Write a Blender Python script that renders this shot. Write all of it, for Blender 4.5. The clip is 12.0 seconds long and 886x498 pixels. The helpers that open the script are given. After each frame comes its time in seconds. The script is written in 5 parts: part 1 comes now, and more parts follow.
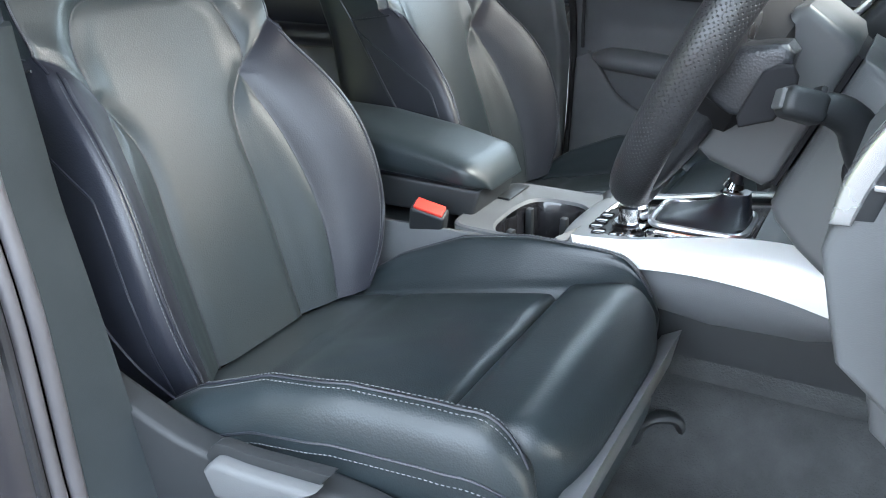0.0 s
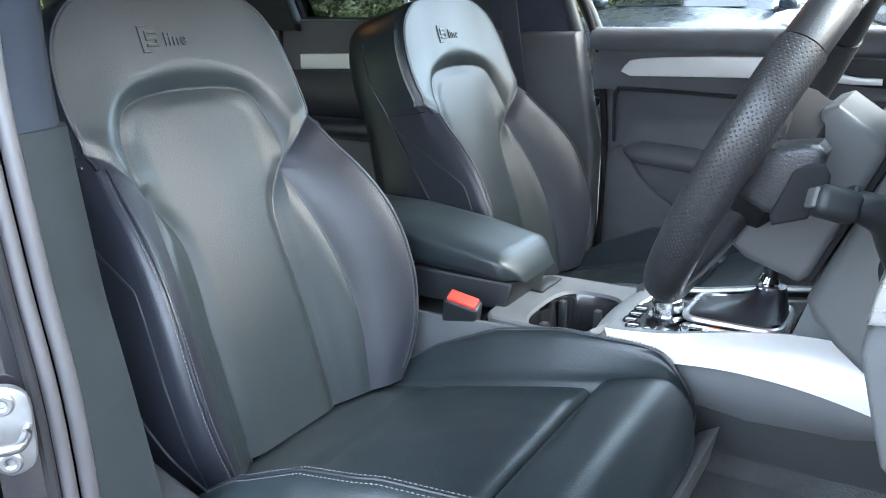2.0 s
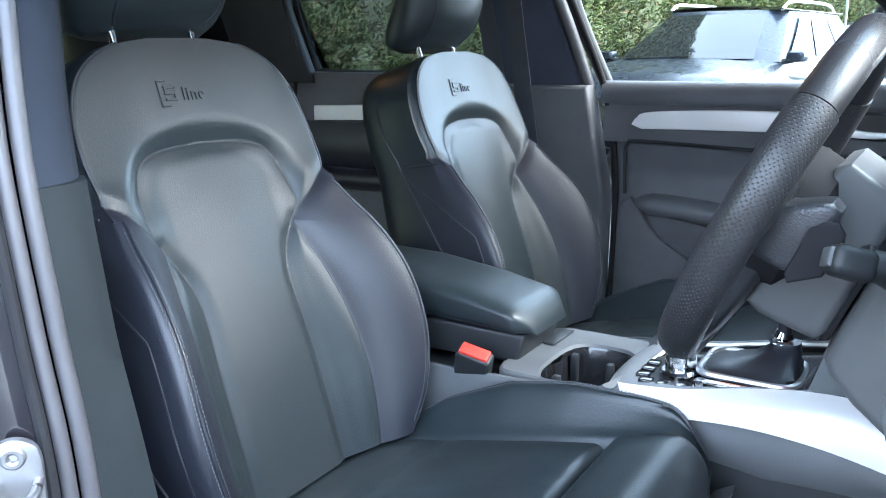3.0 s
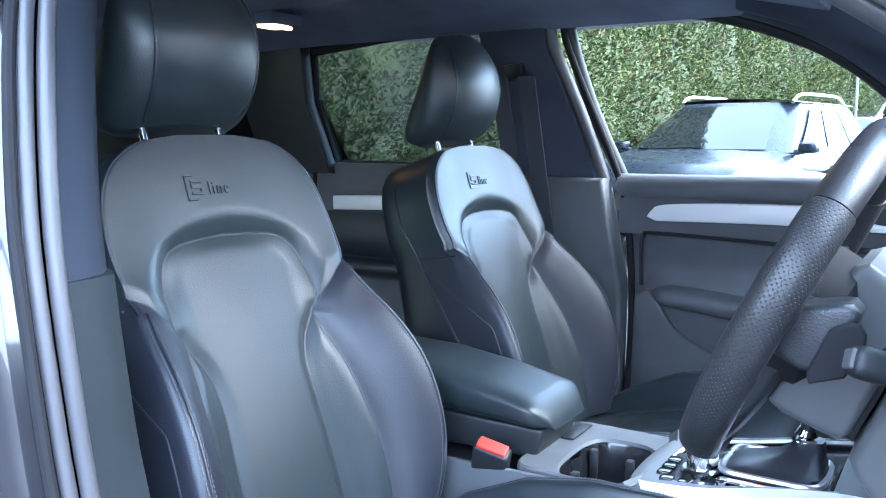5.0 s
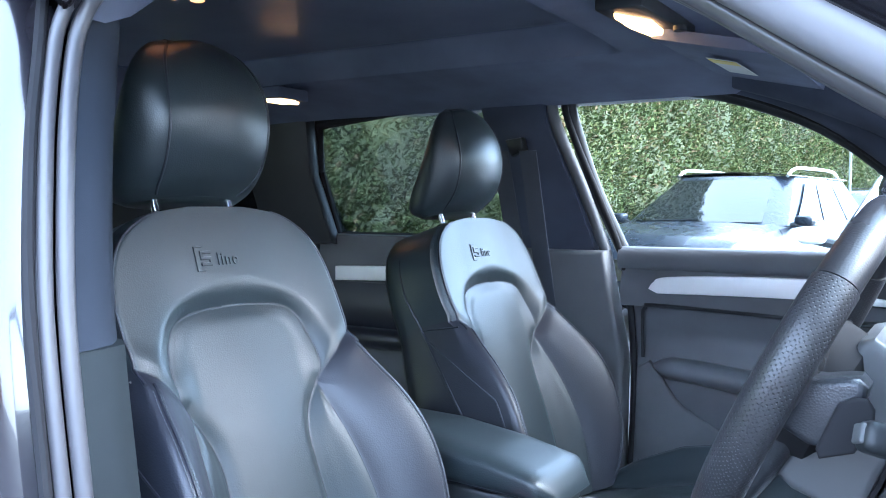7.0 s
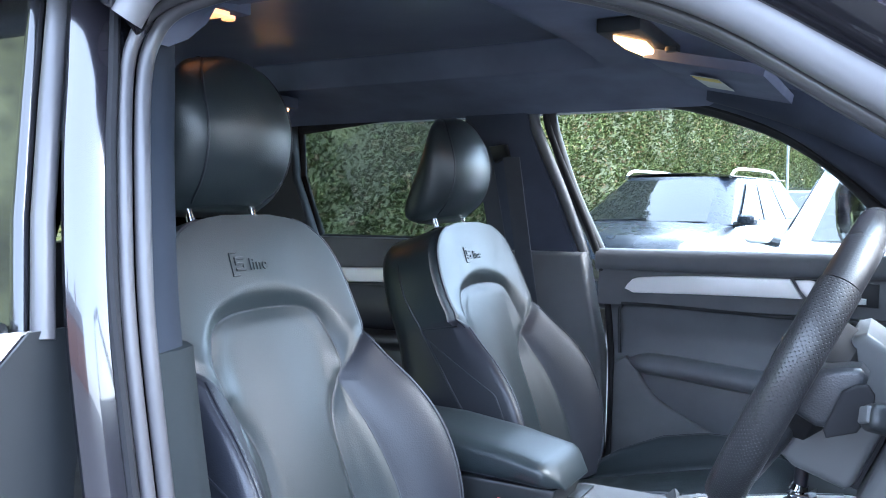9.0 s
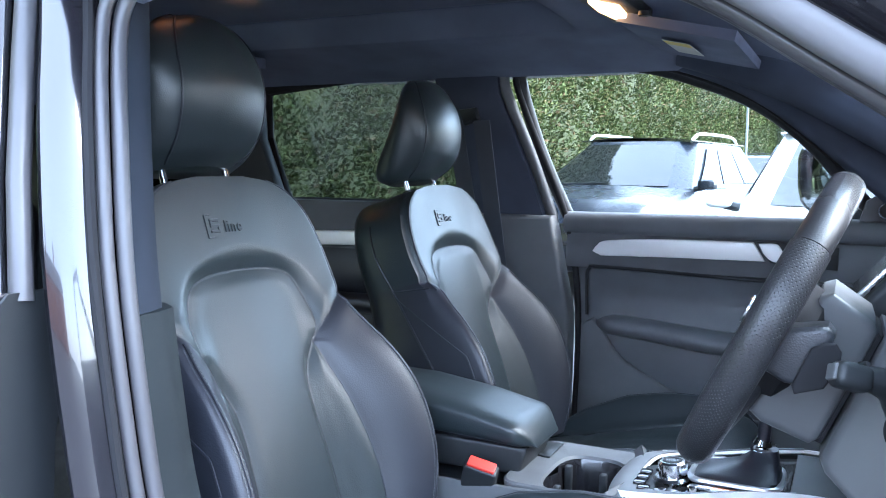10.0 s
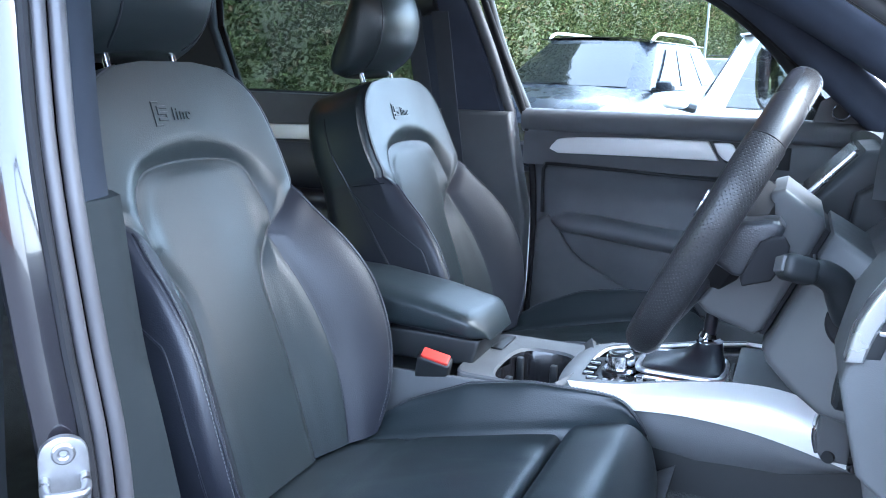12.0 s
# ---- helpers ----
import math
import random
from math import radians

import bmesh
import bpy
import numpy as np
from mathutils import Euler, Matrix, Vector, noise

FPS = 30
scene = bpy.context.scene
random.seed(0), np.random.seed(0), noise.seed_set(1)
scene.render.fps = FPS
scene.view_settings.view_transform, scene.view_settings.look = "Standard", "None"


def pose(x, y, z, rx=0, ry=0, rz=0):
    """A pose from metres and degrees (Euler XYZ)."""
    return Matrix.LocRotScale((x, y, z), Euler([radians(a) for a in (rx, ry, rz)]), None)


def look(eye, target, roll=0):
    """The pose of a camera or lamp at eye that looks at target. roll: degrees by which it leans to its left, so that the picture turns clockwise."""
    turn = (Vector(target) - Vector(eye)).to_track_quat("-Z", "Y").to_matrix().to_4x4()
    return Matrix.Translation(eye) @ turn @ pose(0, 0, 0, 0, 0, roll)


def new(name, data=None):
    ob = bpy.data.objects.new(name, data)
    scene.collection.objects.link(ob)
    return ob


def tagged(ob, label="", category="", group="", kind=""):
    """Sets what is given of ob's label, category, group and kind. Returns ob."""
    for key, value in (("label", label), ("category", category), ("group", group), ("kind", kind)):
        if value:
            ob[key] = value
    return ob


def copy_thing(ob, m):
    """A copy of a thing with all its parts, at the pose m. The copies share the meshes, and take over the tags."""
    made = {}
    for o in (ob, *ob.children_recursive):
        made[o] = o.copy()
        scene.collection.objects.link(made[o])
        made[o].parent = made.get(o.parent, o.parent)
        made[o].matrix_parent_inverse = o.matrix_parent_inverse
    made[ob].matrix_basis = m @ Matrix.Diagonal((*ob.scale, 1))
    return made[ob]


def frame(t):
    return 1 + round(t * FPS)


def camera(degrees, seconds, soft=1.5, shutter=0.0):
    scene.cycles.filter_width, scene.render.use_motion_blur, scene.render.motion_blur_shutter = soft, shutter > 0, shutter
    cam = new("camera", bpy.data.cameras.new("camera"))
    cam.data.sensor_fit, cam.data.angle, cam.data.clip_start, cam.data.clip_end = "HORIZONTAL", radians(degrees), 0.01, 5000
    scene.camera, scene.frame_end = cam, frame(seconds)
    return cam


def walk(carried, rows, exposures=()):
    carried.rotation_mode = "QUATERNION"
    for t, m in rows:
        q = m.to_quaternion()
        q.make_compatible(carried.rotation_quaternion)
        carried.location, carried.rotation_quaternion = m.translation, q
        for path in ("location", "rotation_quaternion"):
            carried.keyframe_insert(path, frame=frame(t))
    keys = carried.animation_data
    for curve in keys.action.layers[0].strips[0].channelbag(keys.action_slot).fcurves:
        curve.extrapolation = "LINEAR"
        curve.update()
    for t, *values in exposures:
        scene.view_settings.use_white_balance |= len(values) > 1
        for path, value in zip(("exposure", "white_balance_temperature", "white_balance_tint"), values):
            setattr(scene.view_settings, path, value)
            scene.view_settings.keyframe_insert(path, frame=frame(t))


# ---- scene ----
cam = camera(55.3, 12.0, soft=1.0)
METRES, EYE, TILT, LEAN, TURN = 0.232, 1.17, -22.5, 0.0, 28.4
ROWS = [
    (0.0, 0.0, 0.0, 0.0, -0.0, 0.0, -0.0),
    (0.5, -0.0034, -0.0069, 0.0038, 0.52, 1.36, -0.13),
    (1.0, -0.0092, -0.0174, 0.0096, 1.06, 3.02, -0.2),
    (1.5, -0.0118, -0.0282, 0.0169, 1.72, 4.62, -0.36),
    (2.0, -0.0143, -0.0371, 0.0264, 2.08, 5.93, -0.44),
    (2.5, -0.0226, -0.0459, 0.0387, 2.32, 7.42, -0.71),
    (3.0, -0.0345, -0.0513, 0.0562, 2.64, 9.13, -0.88),
    (5.0, -0.0591, -0.1006, 0.0916, 3.49, 14.9, -1.51),
    (5.5, -0.06, -0.1076, 0.0897, 3.53, 16.43, -1.55),
    (6.0, -0.0621, -0.1152, 0.0862, 3.63, 17.88, -1.71),
    (6.5, -0.0802, -0.1325, 0.0882, 3.54, 19.11, -1.83),
    (7.0, -0.1045, -0.1531, 0.0847, 3.25, 19.67, -1.77),
    (9.0, -0.5579, -0.5352, -0.0107, -0.27, 19.62, -0.3),
    (9.5, -0.6354, -0.5765, -0.025, -1.85, 18.83, 0.2),
    (10.0, -0.6455, -0.5617, -0.0294, -2.74, 17.16, 0.43),
    (10.5, -0.645, -0.5474, -0.0361, -3.44, 15.38, 0.52),
    (11.0, -0.6456, -0.5332, -0.0415, -4.26, 13.42, 0.55),
    (11.5, -0.6459, -0.519, -0.0534, -5.15, 11.7, 0.46),
    (12.0, -0.6398, -0.5101, -0.0608, -5.77, 10.37, 0.53),
]
walk(cam, [(t, pose(0, 0, EYE, TILT, LEAN, TURN) @ pose(METRES * x, METRES * y, METRES * z, 90 + pitch, roll, yaw)) for t, x, y, z, yaw, pitch, roll in ROWS],
     exposures=[(0.0, 4.28, 6650, 6), (2.5, 4.28, 6100, 6), (5.0, 4.48, 5300, 9), (7.0, 4.52, 5350, 9), (9.0, 4.30, 5650, 10), (12.0, 4.16, 5500, 9)])

# ---- world and light ----
world = bpy.data.worlds.new("sky")
scene.world = world
world.use_nodes = True
wn = world.node_tree
sky = wn.nodes.new("ShaderNodeTexSky")
sky.sky_type, sky.sun_disc = "NISHITA", False
sky.sun_elevation, sky.sun_rotation = radians(34), radians(69)
sky.air_density, sky.dust_density, sky.ozone_density = 1.0, 1.0, 2.0
wn.nodes["Background"].inputs["Strength"].default_value = 0.13
haze = wn.nodes.new("ShaderNodeMix")
haze.data_type = "RGBA"
haze.inputs["Factor"].default_value = 0.6
haze.inputs["B"].default_value = (5.0, 5.5, 6.3, 1)
wn.links.new(sky.outputs[0], haze.inputs["A"])
wn.links.new(haze.outputs["Result"], wn.nodes["Background"].inputs["Color"])
sun = new("sun", bpy.data.lights.new("sun", "SUN"))
sun.data.energy, sun.data.angle, sun.data.color = 1.2, radians(50), (1.0, 0.985, 0.96)
sun.matrix_world = look((5.0, 1.9, 3.6), (0, 0, 0))


# ---- materials ----
def mat(name, color, rough=0.5, metal=0.0, grain=0.0, size=0.002, stain=0.15, stain_size=0.15, coat=0.0, spec=0.5, weave=False, smudge=0.08):
    """A surface with fine relief (grain, metres) and two scales of colour and gloss variation."""
    m = bpy.data.materials.new(name)
    m.use_nodes = True
    nt = m.node_tree
    b = nt.nodes["Principled BSDF"]
    tc = nt.nodes.new("ShaderNodeTexCoord")
    n1 = nt.nodes.new("ShaderNodeTexNoise")
    n1.inputs["Scale"].default_value, n1.inputs["Detail"].default_value = 1 / stain_size, 5
    nt.links.new(tc.outputs["Object"], n1.inputs["Vector"])
    ramp = nt.nodes.new("ShaderNodeMapRange")
    ramp.inputs["From Min"].default_value, ramp.inputs["From Max"].default_value = 0.3, 0.7
    ramp.inputs["To Min"].default_value, ramp.inputs["To Max"].default_value = 1 - stain, 1 + stain
    nt.links.new(n1.outputs["Fac"], ramp.inputs["Value"])
    mul = nt.nodes.new("ShaderNodeVectorMath")
    mul.operation = "SCALE"
    mul.inputs[0].default_value = color
    nt.links.new(ramp.outputs[0], mul.inputs["Scale"])
    nt.links.new(mul.outputs[0], b.inputs["Base Color"])
    r2 = nt.nodes.new("ShaderNodeMapRange")
    r2.inputs["From Min"].default_value, r2.inputs["From Max"].default_value = 0.3, 0.7
    r2.inputs["To Min"].default_value, r2.inputs["To Max"].default_value = rough + smudge, max(0.02, rough - smudge)
    nt.links.new(n1.outputs["Fac"], r2.inputs["Value"])
    nt.links.new(r2.outputs[0], b.inputs["Roughness"])
    b.inputs["Metallic"].default_value = metal
    b.inputs["Specular IOR Level"].default_value = spec
    b.inputs["Coat Weight"].default_value = coat
    b.inputs["Coat Roughness"].default_value = 0.04
    if grain:
        v = nt.nodes.new("ShaderNodeTexNoise" if weave else "ShaderNodeTexVoronoi")
        v.inputs["Scale"].default_value = 1 / size
        nt.links.new(tc.outputs["Object"], v.inputs["Vector"])
        bump = nt.nodes.new("ShaderNodeBump")
        bump.inputs["Strength"].default_value, bump.inputs["Distance"].default_value = 0.6, grain
        nt.links.new(v.outputs[0], bump.inputs["Height"])
        nt.links.new(bump.outputs[0], b.inputs["Normal"])
    return m


def glass(name, tint, rough=0.0):
    """A thin pane: clear tint with a mirror gloss that grows at grazing angles."""
    m = bpy.data.materials.new(name)
    m.use_nodes = True
    nt = m.node_tree
    nt.nodes.remove(nt.nodes["Principled BSDF"])
    t, g, mix, fr = (nt.nodes.new(k) for k in ("ShaderNodeBsdfTransparent", "ShaderNodeBsdfGlossy", "ShaderNodeMixShader", "ShaderNodeFresnel"))
    t.inputs[0].default_value = (*tint, 1)
    g.inputs["Roughness"].default_value = rough
    fr.inputs["IOR"].default_value = 1.5
    nt.links.new(fr.outputs[0], mix.inputs[0])
    nt.links.new(t.outputs[0], mix.inputs[1])
    nt.links.new(g.outputs[0], mix.inputs[2])
    nt.links.new(mix.outputs[0], nt.nodes["Material Output"].inputs[0])
    return m


def lamp_mat(name, color, strength):
    m = bpy.data.materials.new(name)
    m.use_nodes = True
    b = m.node_tree.nodes["Principled BSDF"]
    b.inputs["Base Color"].default_value = (0.8, 0.8, 0.78, 1)
    b.inputs["Emission Color"].default_value = (*color, 1)
    b.inputs["Emission Strength"].default_value = strength
    return m


LEATHER = mat("leather", (0.0155, 0.0215, 0.0245), 0.37, spec=0.5, grain=0.00025, size=0.0022, stain=0.12, smudge=0.05)
LEATHER_DARK = mat("leather_dark", (0.013, 0.0145, 0.021), 0.40, grain=0.00025, size=0.0022, stain=0.12, smudge=0.05)
PERF = mat("wheel_leather", (0.020, 0.020, 0.022), 0.30, grain=0.0002, size=0.0018)
PLASTIC = mat("soft_plastic", (0.088, 0.092, 0.097), 0.55, grain=0.0002, size=0.0012)
DOORSKIN = mat("door_plastic", (0.100, 0.105, 0.113), 0.5, grain=0.0002, size=0.0012)
PLASTIC_D = mat("dark_plastic", (0.018, 0.020, 0.022), 0.46, spec=0.36, grain=0.0001, size=0.0012)
PLASTIC_G = mat("grey_plastic", (0.085, 0.088, 0.092), 0.6, grain=0.0002, size=0.0012)
TRIM_B = mat("pillar_trim", (0.013, 0.017, 0.019), 0.75, spec=0.25, grain=0.0002, size=0.001, weave=True)
SILVER = mat("brushed_aluminium", (0.86, 0.855, 0.835), 0.36, metal=0.25, stain=0.03, grain=0.00004, size=0.0006, weave=True)
STEEL = mat("zinc_steel", (0.30, 0.30, 0.31), 0.38, metal=0.9, stain=0.12, stain_size=0.02)
SATIN = mat("satin_silver", (0.5, 0.51, 0.52), 0.3, metal=0.8, stain=0.04)
CHROME = mat("chrome", (0.75, 0.76, 0.78), 0.14, metal=1.0, stain=0.03)
GLOSS = mat("gloss_black", (0.012, 0.012, 0.014), 0.15, coat=0.4, smudge=0.04)
PAINT = mat("black_paint", (0.010, 0.009, 0.012), 0.16, coat=1.0, smudge=0.05, stain=0.2)
RUBBER = mat("rubber_seal", (0.060, 0.058, 0.063), 0.36, stain=0.15, smudge=0.06)
RUBBER_D = mat("dark_rubber", (0.016, 0.016, 0.018), 0.8, spec=0.2)
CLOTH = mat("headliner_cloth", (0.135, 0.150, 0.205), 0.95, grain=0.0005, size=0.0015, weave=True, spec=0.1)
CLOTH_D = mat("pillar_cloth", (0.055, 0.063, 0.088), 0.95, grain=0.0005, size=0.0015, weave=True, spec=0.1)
TRIM_U = mat("upper_trim", (0.026, 0.031, 0.042), 0.85, grain=0.0002, size=0.001, weave=True, spec=0.12)
CARPET = mat("carpet", (0.045, 0.047, 0.048), 0.95, grain=0.003, size=0.003, stain=0.18, stain_size=0.05, weave=True, spec=0.1)
RED = mat("red_plastic", (0.70, 0.055, 0.04), 0.35, stain=0.05)
THREAD = mat("thread", (0.10, 0.105, 0.11), 0.8, stain=0.05)
ASPHALT = mat("asphalt", (0.055, 0.055, 0.055), 0.9, grain=0.004, size=0.01, stain=0.3, stain_size=0.8)
WINDOW = glass("window_glass", (0.90, 0.93, 0.92))
SCREEN = glass("windscreen_glass", (0.74, 0.79, 0.78))
TINTED = glass("tinted_glass", (0.42, 0.46, 0.47))
WARM = lamp_mat("lamp_glow", (1.0, 0.50, 0.18), 0.8)
# weak orange glow for a mirrored lamp, not a lamp of its own
LAMP_REFLECTION = lamp_mat("lamp_reflection", (1.0, 0.35, 0.10), 0.12)
REDGLOW = lamp_mat("red_indicator", (1.0, 0.10, 0.03), 2.0)


# ---- mesh helpers ----
def finish(bm, smooth=40):
    bmesh.ops.recalc_face_normals(bm, faces=bm.faces)
    me = bpy.data.meshes.new("mesh")
    bm.to_mesh(me)
    bm.free()
    me.shade_smooth()
    me.set_sharp_from_angle(angle=radians(smooth))
    return me


def part(name, bm, material, parent=None, label="", smooth=40):
    me = finish(bm, smooth)
    me.materials.append(material)
    ob = new(name, me)
    ob.parent = parent
    if label:
        ob["label"] = label
    return ob


def thing(name, label, category, x=0, y=0, z=0, group="", kind=""):
    ob = new(name)
    ob.matrix_world = pose(x, y, z)
    ob.empty_display_size = 0.05
    return tagged(ob, label, category, group, kind)


def curve(points, n):
    """n + 1 points of a smooth line through the given ones."""
    p = [Vector(q) for q in points]
    p = [2 * p[0] - p[1], *p, 2 * p[-1] - p[-2]]
    out = []
    for i in range(n + 1):
        s = i / n * (len(p) - 3)
        k = min(int(s), len(p) - 4)
        f = s - k
        a, b, c, d = p[k : k + 4]
        out.append(0.5 * (2 * b + (c - a) * f + (2 * a - 5 * b + 4 * c - d) * f * f + (3 * b - a - 3 * c + d) * f**3))
    return out


def loft(rings, closed=True, caps=True):
    bm = bmesh.new()
    rows = [[bm.verts.new(p) for p in r] for r in rings]
    n = len(rows[0])
    for a, b in zip(rows, rows[1:]):
        for i in range(n if closed else n - 1):
            j = (i + 1) % n
            bm.faces.new((a[i], a[j], b[j], b[i]))
    if caps and closed:
        bm.faces.new(rows[0])
        bm.faces.new(rows[-1])
    return bm


def tube(points, r, sides=10, caps=True, flat=1.0, up=(0, 0, 1)):
    """A tube along points; r is one radius or one a point; flat squeezes it along up."""
    p = [Vector(q) for q in points]
    rings = []
    for i, q in enumerate(p):
        t = (p[min(i + 1, len(p) - 1)] - p[max(i - 1, 0)]).normalized()
        u = Vector(up) - t * t.dot(Vector(up))
        u = u.normalized() if u.length > 1e-4 else t.orthogonal().normalized()
        w = t.cross(u)
        rr = r[i] if isinstance(r, (list, tuple)) else r
        rings.append([q + rr * (math.cos(a) * w + flat * math.sin(a) * u) for a in (2 * math.pi * k / sides for k in range(sides))])
    return loft(rings, True, caps)


def box(x0, x1, y0, y1, z0, z1, bevel=0.003, seg=2):
    bm = bmesh.new()
    bmesh.ops.create_cube(bm, size=1, matrix=Matrix.LocRotScale(((x0 + x1) / 2, (y0 + y1) / 2, (z0 + z1) / 2), None, (x1 - x0, y1 - y0, z1 - z0)))
    if bevel:
        bmesh.ops.bevel(bm, geom=bm.edges[:], offset=bevel, segments=seg, affect="EDGES", profile=0.5)
    return bm


def prism(poly, axis, a, b, bevel=0.003, seg=2):
    """A plate: a polygon of (u, v) pushed from a to b along an axis. For y: (x, z); for z: (x, y); for x: (y, z)."""
    at = {"x": lambda u, v, w: (w, u, v), "y": lambda u, v, w: (u, w, v), "z": lambda u, v, w: (u, v, w)}[axis]
    bm = bmesh.new()
    low, high = ([bm.verts.new(at(u, v, w)) for u, v in poly] for w in (a, b))
    bm.faces.new(low)
    bm.faces.new(high[::-1])
    n = len(poly)
    for i in range(n):
        bm.faces.new((low[i], high[i], high[(i + 1) % n], low[(i + 1) % n]))
    bmesh.ops.recalc_face_normals(bm, faces=bm.faces)
    if bevel:
        edges = [e for e in bm.edges if abs((e.verts[0].co - e.verts[1].co)["xyz".index(axis)]) < 1e-6]
        bmesh.ops.bevel(bm, geom=edges, offset=bevel, segments=seg, affect="EDGES", profile=0.5)
    return bm


def flat2(points, n):
    return [(v.x, v.y) for v in curve([(a, b, 0) for a, b in points], n)]


def sheet(fn, nu, nv, thick=0.0):
    """A grid fn(u, v) for u, v in 0..1. thick: a second skin that far behind it, against the normal of u x v."""
    g = [[Vector(fn(i / nu, j / nv)) for i in range(nu + 1)] for j in range(nv + 1)]
    if not thick:
        return loft(g, False)
    low = []
    for j in range(nv + 1):
        row = []
        for i in range(nu + 1):
            du = g[j][min(i + 1, nu)] - g[j][max(i - 1, 0)]
            dv = g[min(j + 1, nv)][i] - g[max(j - 1, 0)][i]
            row.append(g[j][i] - du.cross(dv).normalized() * thick)
        low.append(row)
    bm = bmesh.new()
    top, bot = ([[bm.verts.new(p) for p in r] for r in q] for q in (g, low))
    for j in range(nv):
        for i in range(nu):
            bm.faces.new((top[j][i], top[j][i + 1], top[j + 1][i + 1], top[j + 1][i]))
            bm.faces.new((bot[j][i], bot[j + 1][i], bot[j + 1][i + 1], bot[j][i + 1]))
    rim = [(0, i) for i in range(nu)] + [(j, nu) for j in range(nv)] + [(nv, i) for i in range(nu, 0, -1)] + [(j, 0) for j in range(nv, 0, -1)]
    for (a, b), (c, d) in zip(rim, rim[1:] + rim[:1]):
        bm.faces.new((top[a][b], bot[a][b], bot[c][d], top[c][d]))
    return bm


def merge(*bms):
    out = bmesh.new()
    for b in bms:
        me = bpy.data.meshes.new("tmp")
        b.to_mesh(me)
        b.free()
        out.from_mesh(me)
        bpy.data.meshes.remove(me)
    return out


def moved(bm, m):
    bmesh.ops.transform(bm, matrix=m, verts=bm.verts)
    return bm


def lerp(x, xs, ys):
    return float(np.interp(x, xs, ys))


def glide(x, xs, ys):
    """A smooth line through the given values."""
    n = len(xs)
    if x <= xs[0]:
        return ys[0]
    if x >= xs[-1]:
        return ys[-1]
    k = 0
    while x > xs[k + 1]:
        k += 1
    slope = []
    for j in (k, k + 1):
        if j == 0 or j == n - 1:
            i = 0 if j == 0 else n - 2
            slope.append((ys[i + 1] - ys[i]) / (xs[i + 1] - xs[i]))
        else:
            slope.append((ys[j + 1] - ys[j - 1]) / (xs[j + 1] - xs[j - 1]))
    d = xs[k + 1] - xs[k]
    f = (x - xs[k]) / d
    return ys[k] * (1 + 2 * f) * (1 - f) ** 2 + ys[k + 1] * f * f * (3 - 2 * f) + d * (slope[0] * f * (1 - f) ** 2 - slope[1] * f * f * (1 - f))


def smooth(a, b, x):
    f = min(1.0, max(0.0, (x - a) / (b - a)))
    return f * f * (3 - 2 * f)


def disc(center, normal, r, depth, bevel=0.001, sides=28, rim=0.0):
    """A turned disc, or a ring if rim is given, whose front looks along normal."""
    m = Vector(normal).to_track_quat("Z", "Y").to_matrix().to_4x4()
    m.translation = Vector(center)
    prof = [(r - bevel, 0), (r, -bevel), (r, -depth), (rim, -depth), (rim, -bevel), (rim + bevel, 0)] if rim else [(0, 0), (r - bevel, 0), (r, -bevel), (r, -depth), (0, -depth)]
    rings = [[m @ Vector((a * math.cos(k), a * math.sin(k), b)) for a, b in prof] for k in (2 * math.pi * i / sides for i in range(sides + 1))]
    bm = loft(rings, bool(rim), False)
    bmesh.ops.remove_doubles(bm, verts=bm.verts, dist=1e-5)
    return bm


def near_line(px, py, line):
    """The distance from a point to a line of 2D points."""
    best = 9.0
    for (ax, ay), (bx, by) in zip(line, line[1:]):
        dx, dy = bx - ax, by - ay
        f = max(0.0, min(1.0, ((px - ax) * dx + (py - ay) * dy) / (dx * dx + dy * dy + 1e-12)))
        best = min(best, math.hypot(px - ax - f * dx, py - ay - f * dy))
    return best


def stitches(points, normal, length=0.0035, gap=0.0022, r=0.0006):
    """A row of short raised threads along a line of points."""
    p = [Vector(q) for q in points]
    bm, run, at = bmesh.new(), 0.0, 0.0
    for a, b in zip(p, p[1:]):
        d = (b - a).length
        while at < run + d:
            q = a + (b - a) * ((at - run) / max(d, 1e-9))
            t = (b - a).normalized()
            u = Vector(normal)
            w = t.cross(u).normalized() * r
            e = t * length / 2
            vs = [bm.verts.new(v) for v in (q - e - w, q + e - w, q + e + w, q - e + w, q - e * 0.7 + u * r * 1.6, q + e * 0.7 + u * r * 1.6)]
            for f in ((0, 1, 5, 4), (2, 3, 4, 5), (1, 2, 5), (3, 0, 4)):
                bm.faces.new([vs[k] for k in f])
            at += length + gap
        run += d
    return bm


# ---- front seats ----
SEAT_U, SEAT_N = Vector((-0.309, 0, 0.951)), Vector((0.951, 0, 0.309))
SEAT_B = Vector((-0.715, 0, 0.60))
BACK_H = (0.0, 0.03, 0.07, 0.12, 0.17, 0.23, 0.30, 0.36, 0.405, 0.43, 0.47, 0.51, 0.55, 0.585, 0.61, 0.625, 0.632)
BACK_W = (0.19, 0.205, 0.222, 0.234, 0.238, 0.236, 0.227, 0.215, 0.205, 0.203, 0.206, 0.204, 0.196, 0.177, 0.146, 0.108, 0.06)
BACK_BASE = (0.0, 0.002, 0.002, -0.006, -0.012, -0.012)
INSERT = flat2([(0.088, -0.02), (0.088, 0.04), (0.088, 0.17), (0.084, 0.26), (0.092, 0.315), (0.124, 0.366)], 24)
HOOD = flat2([(0.126, 0.366), (0.134, 0.39), (0.132, 0.43), (0.112, 0.472), (0.07, 0.489), (0.0, 0.494)], 24)
CHEST = flat2([(0.124, 0.366), (0.150, 0.392), (0.185, 0.420), (0.24, 0.44)], 10)
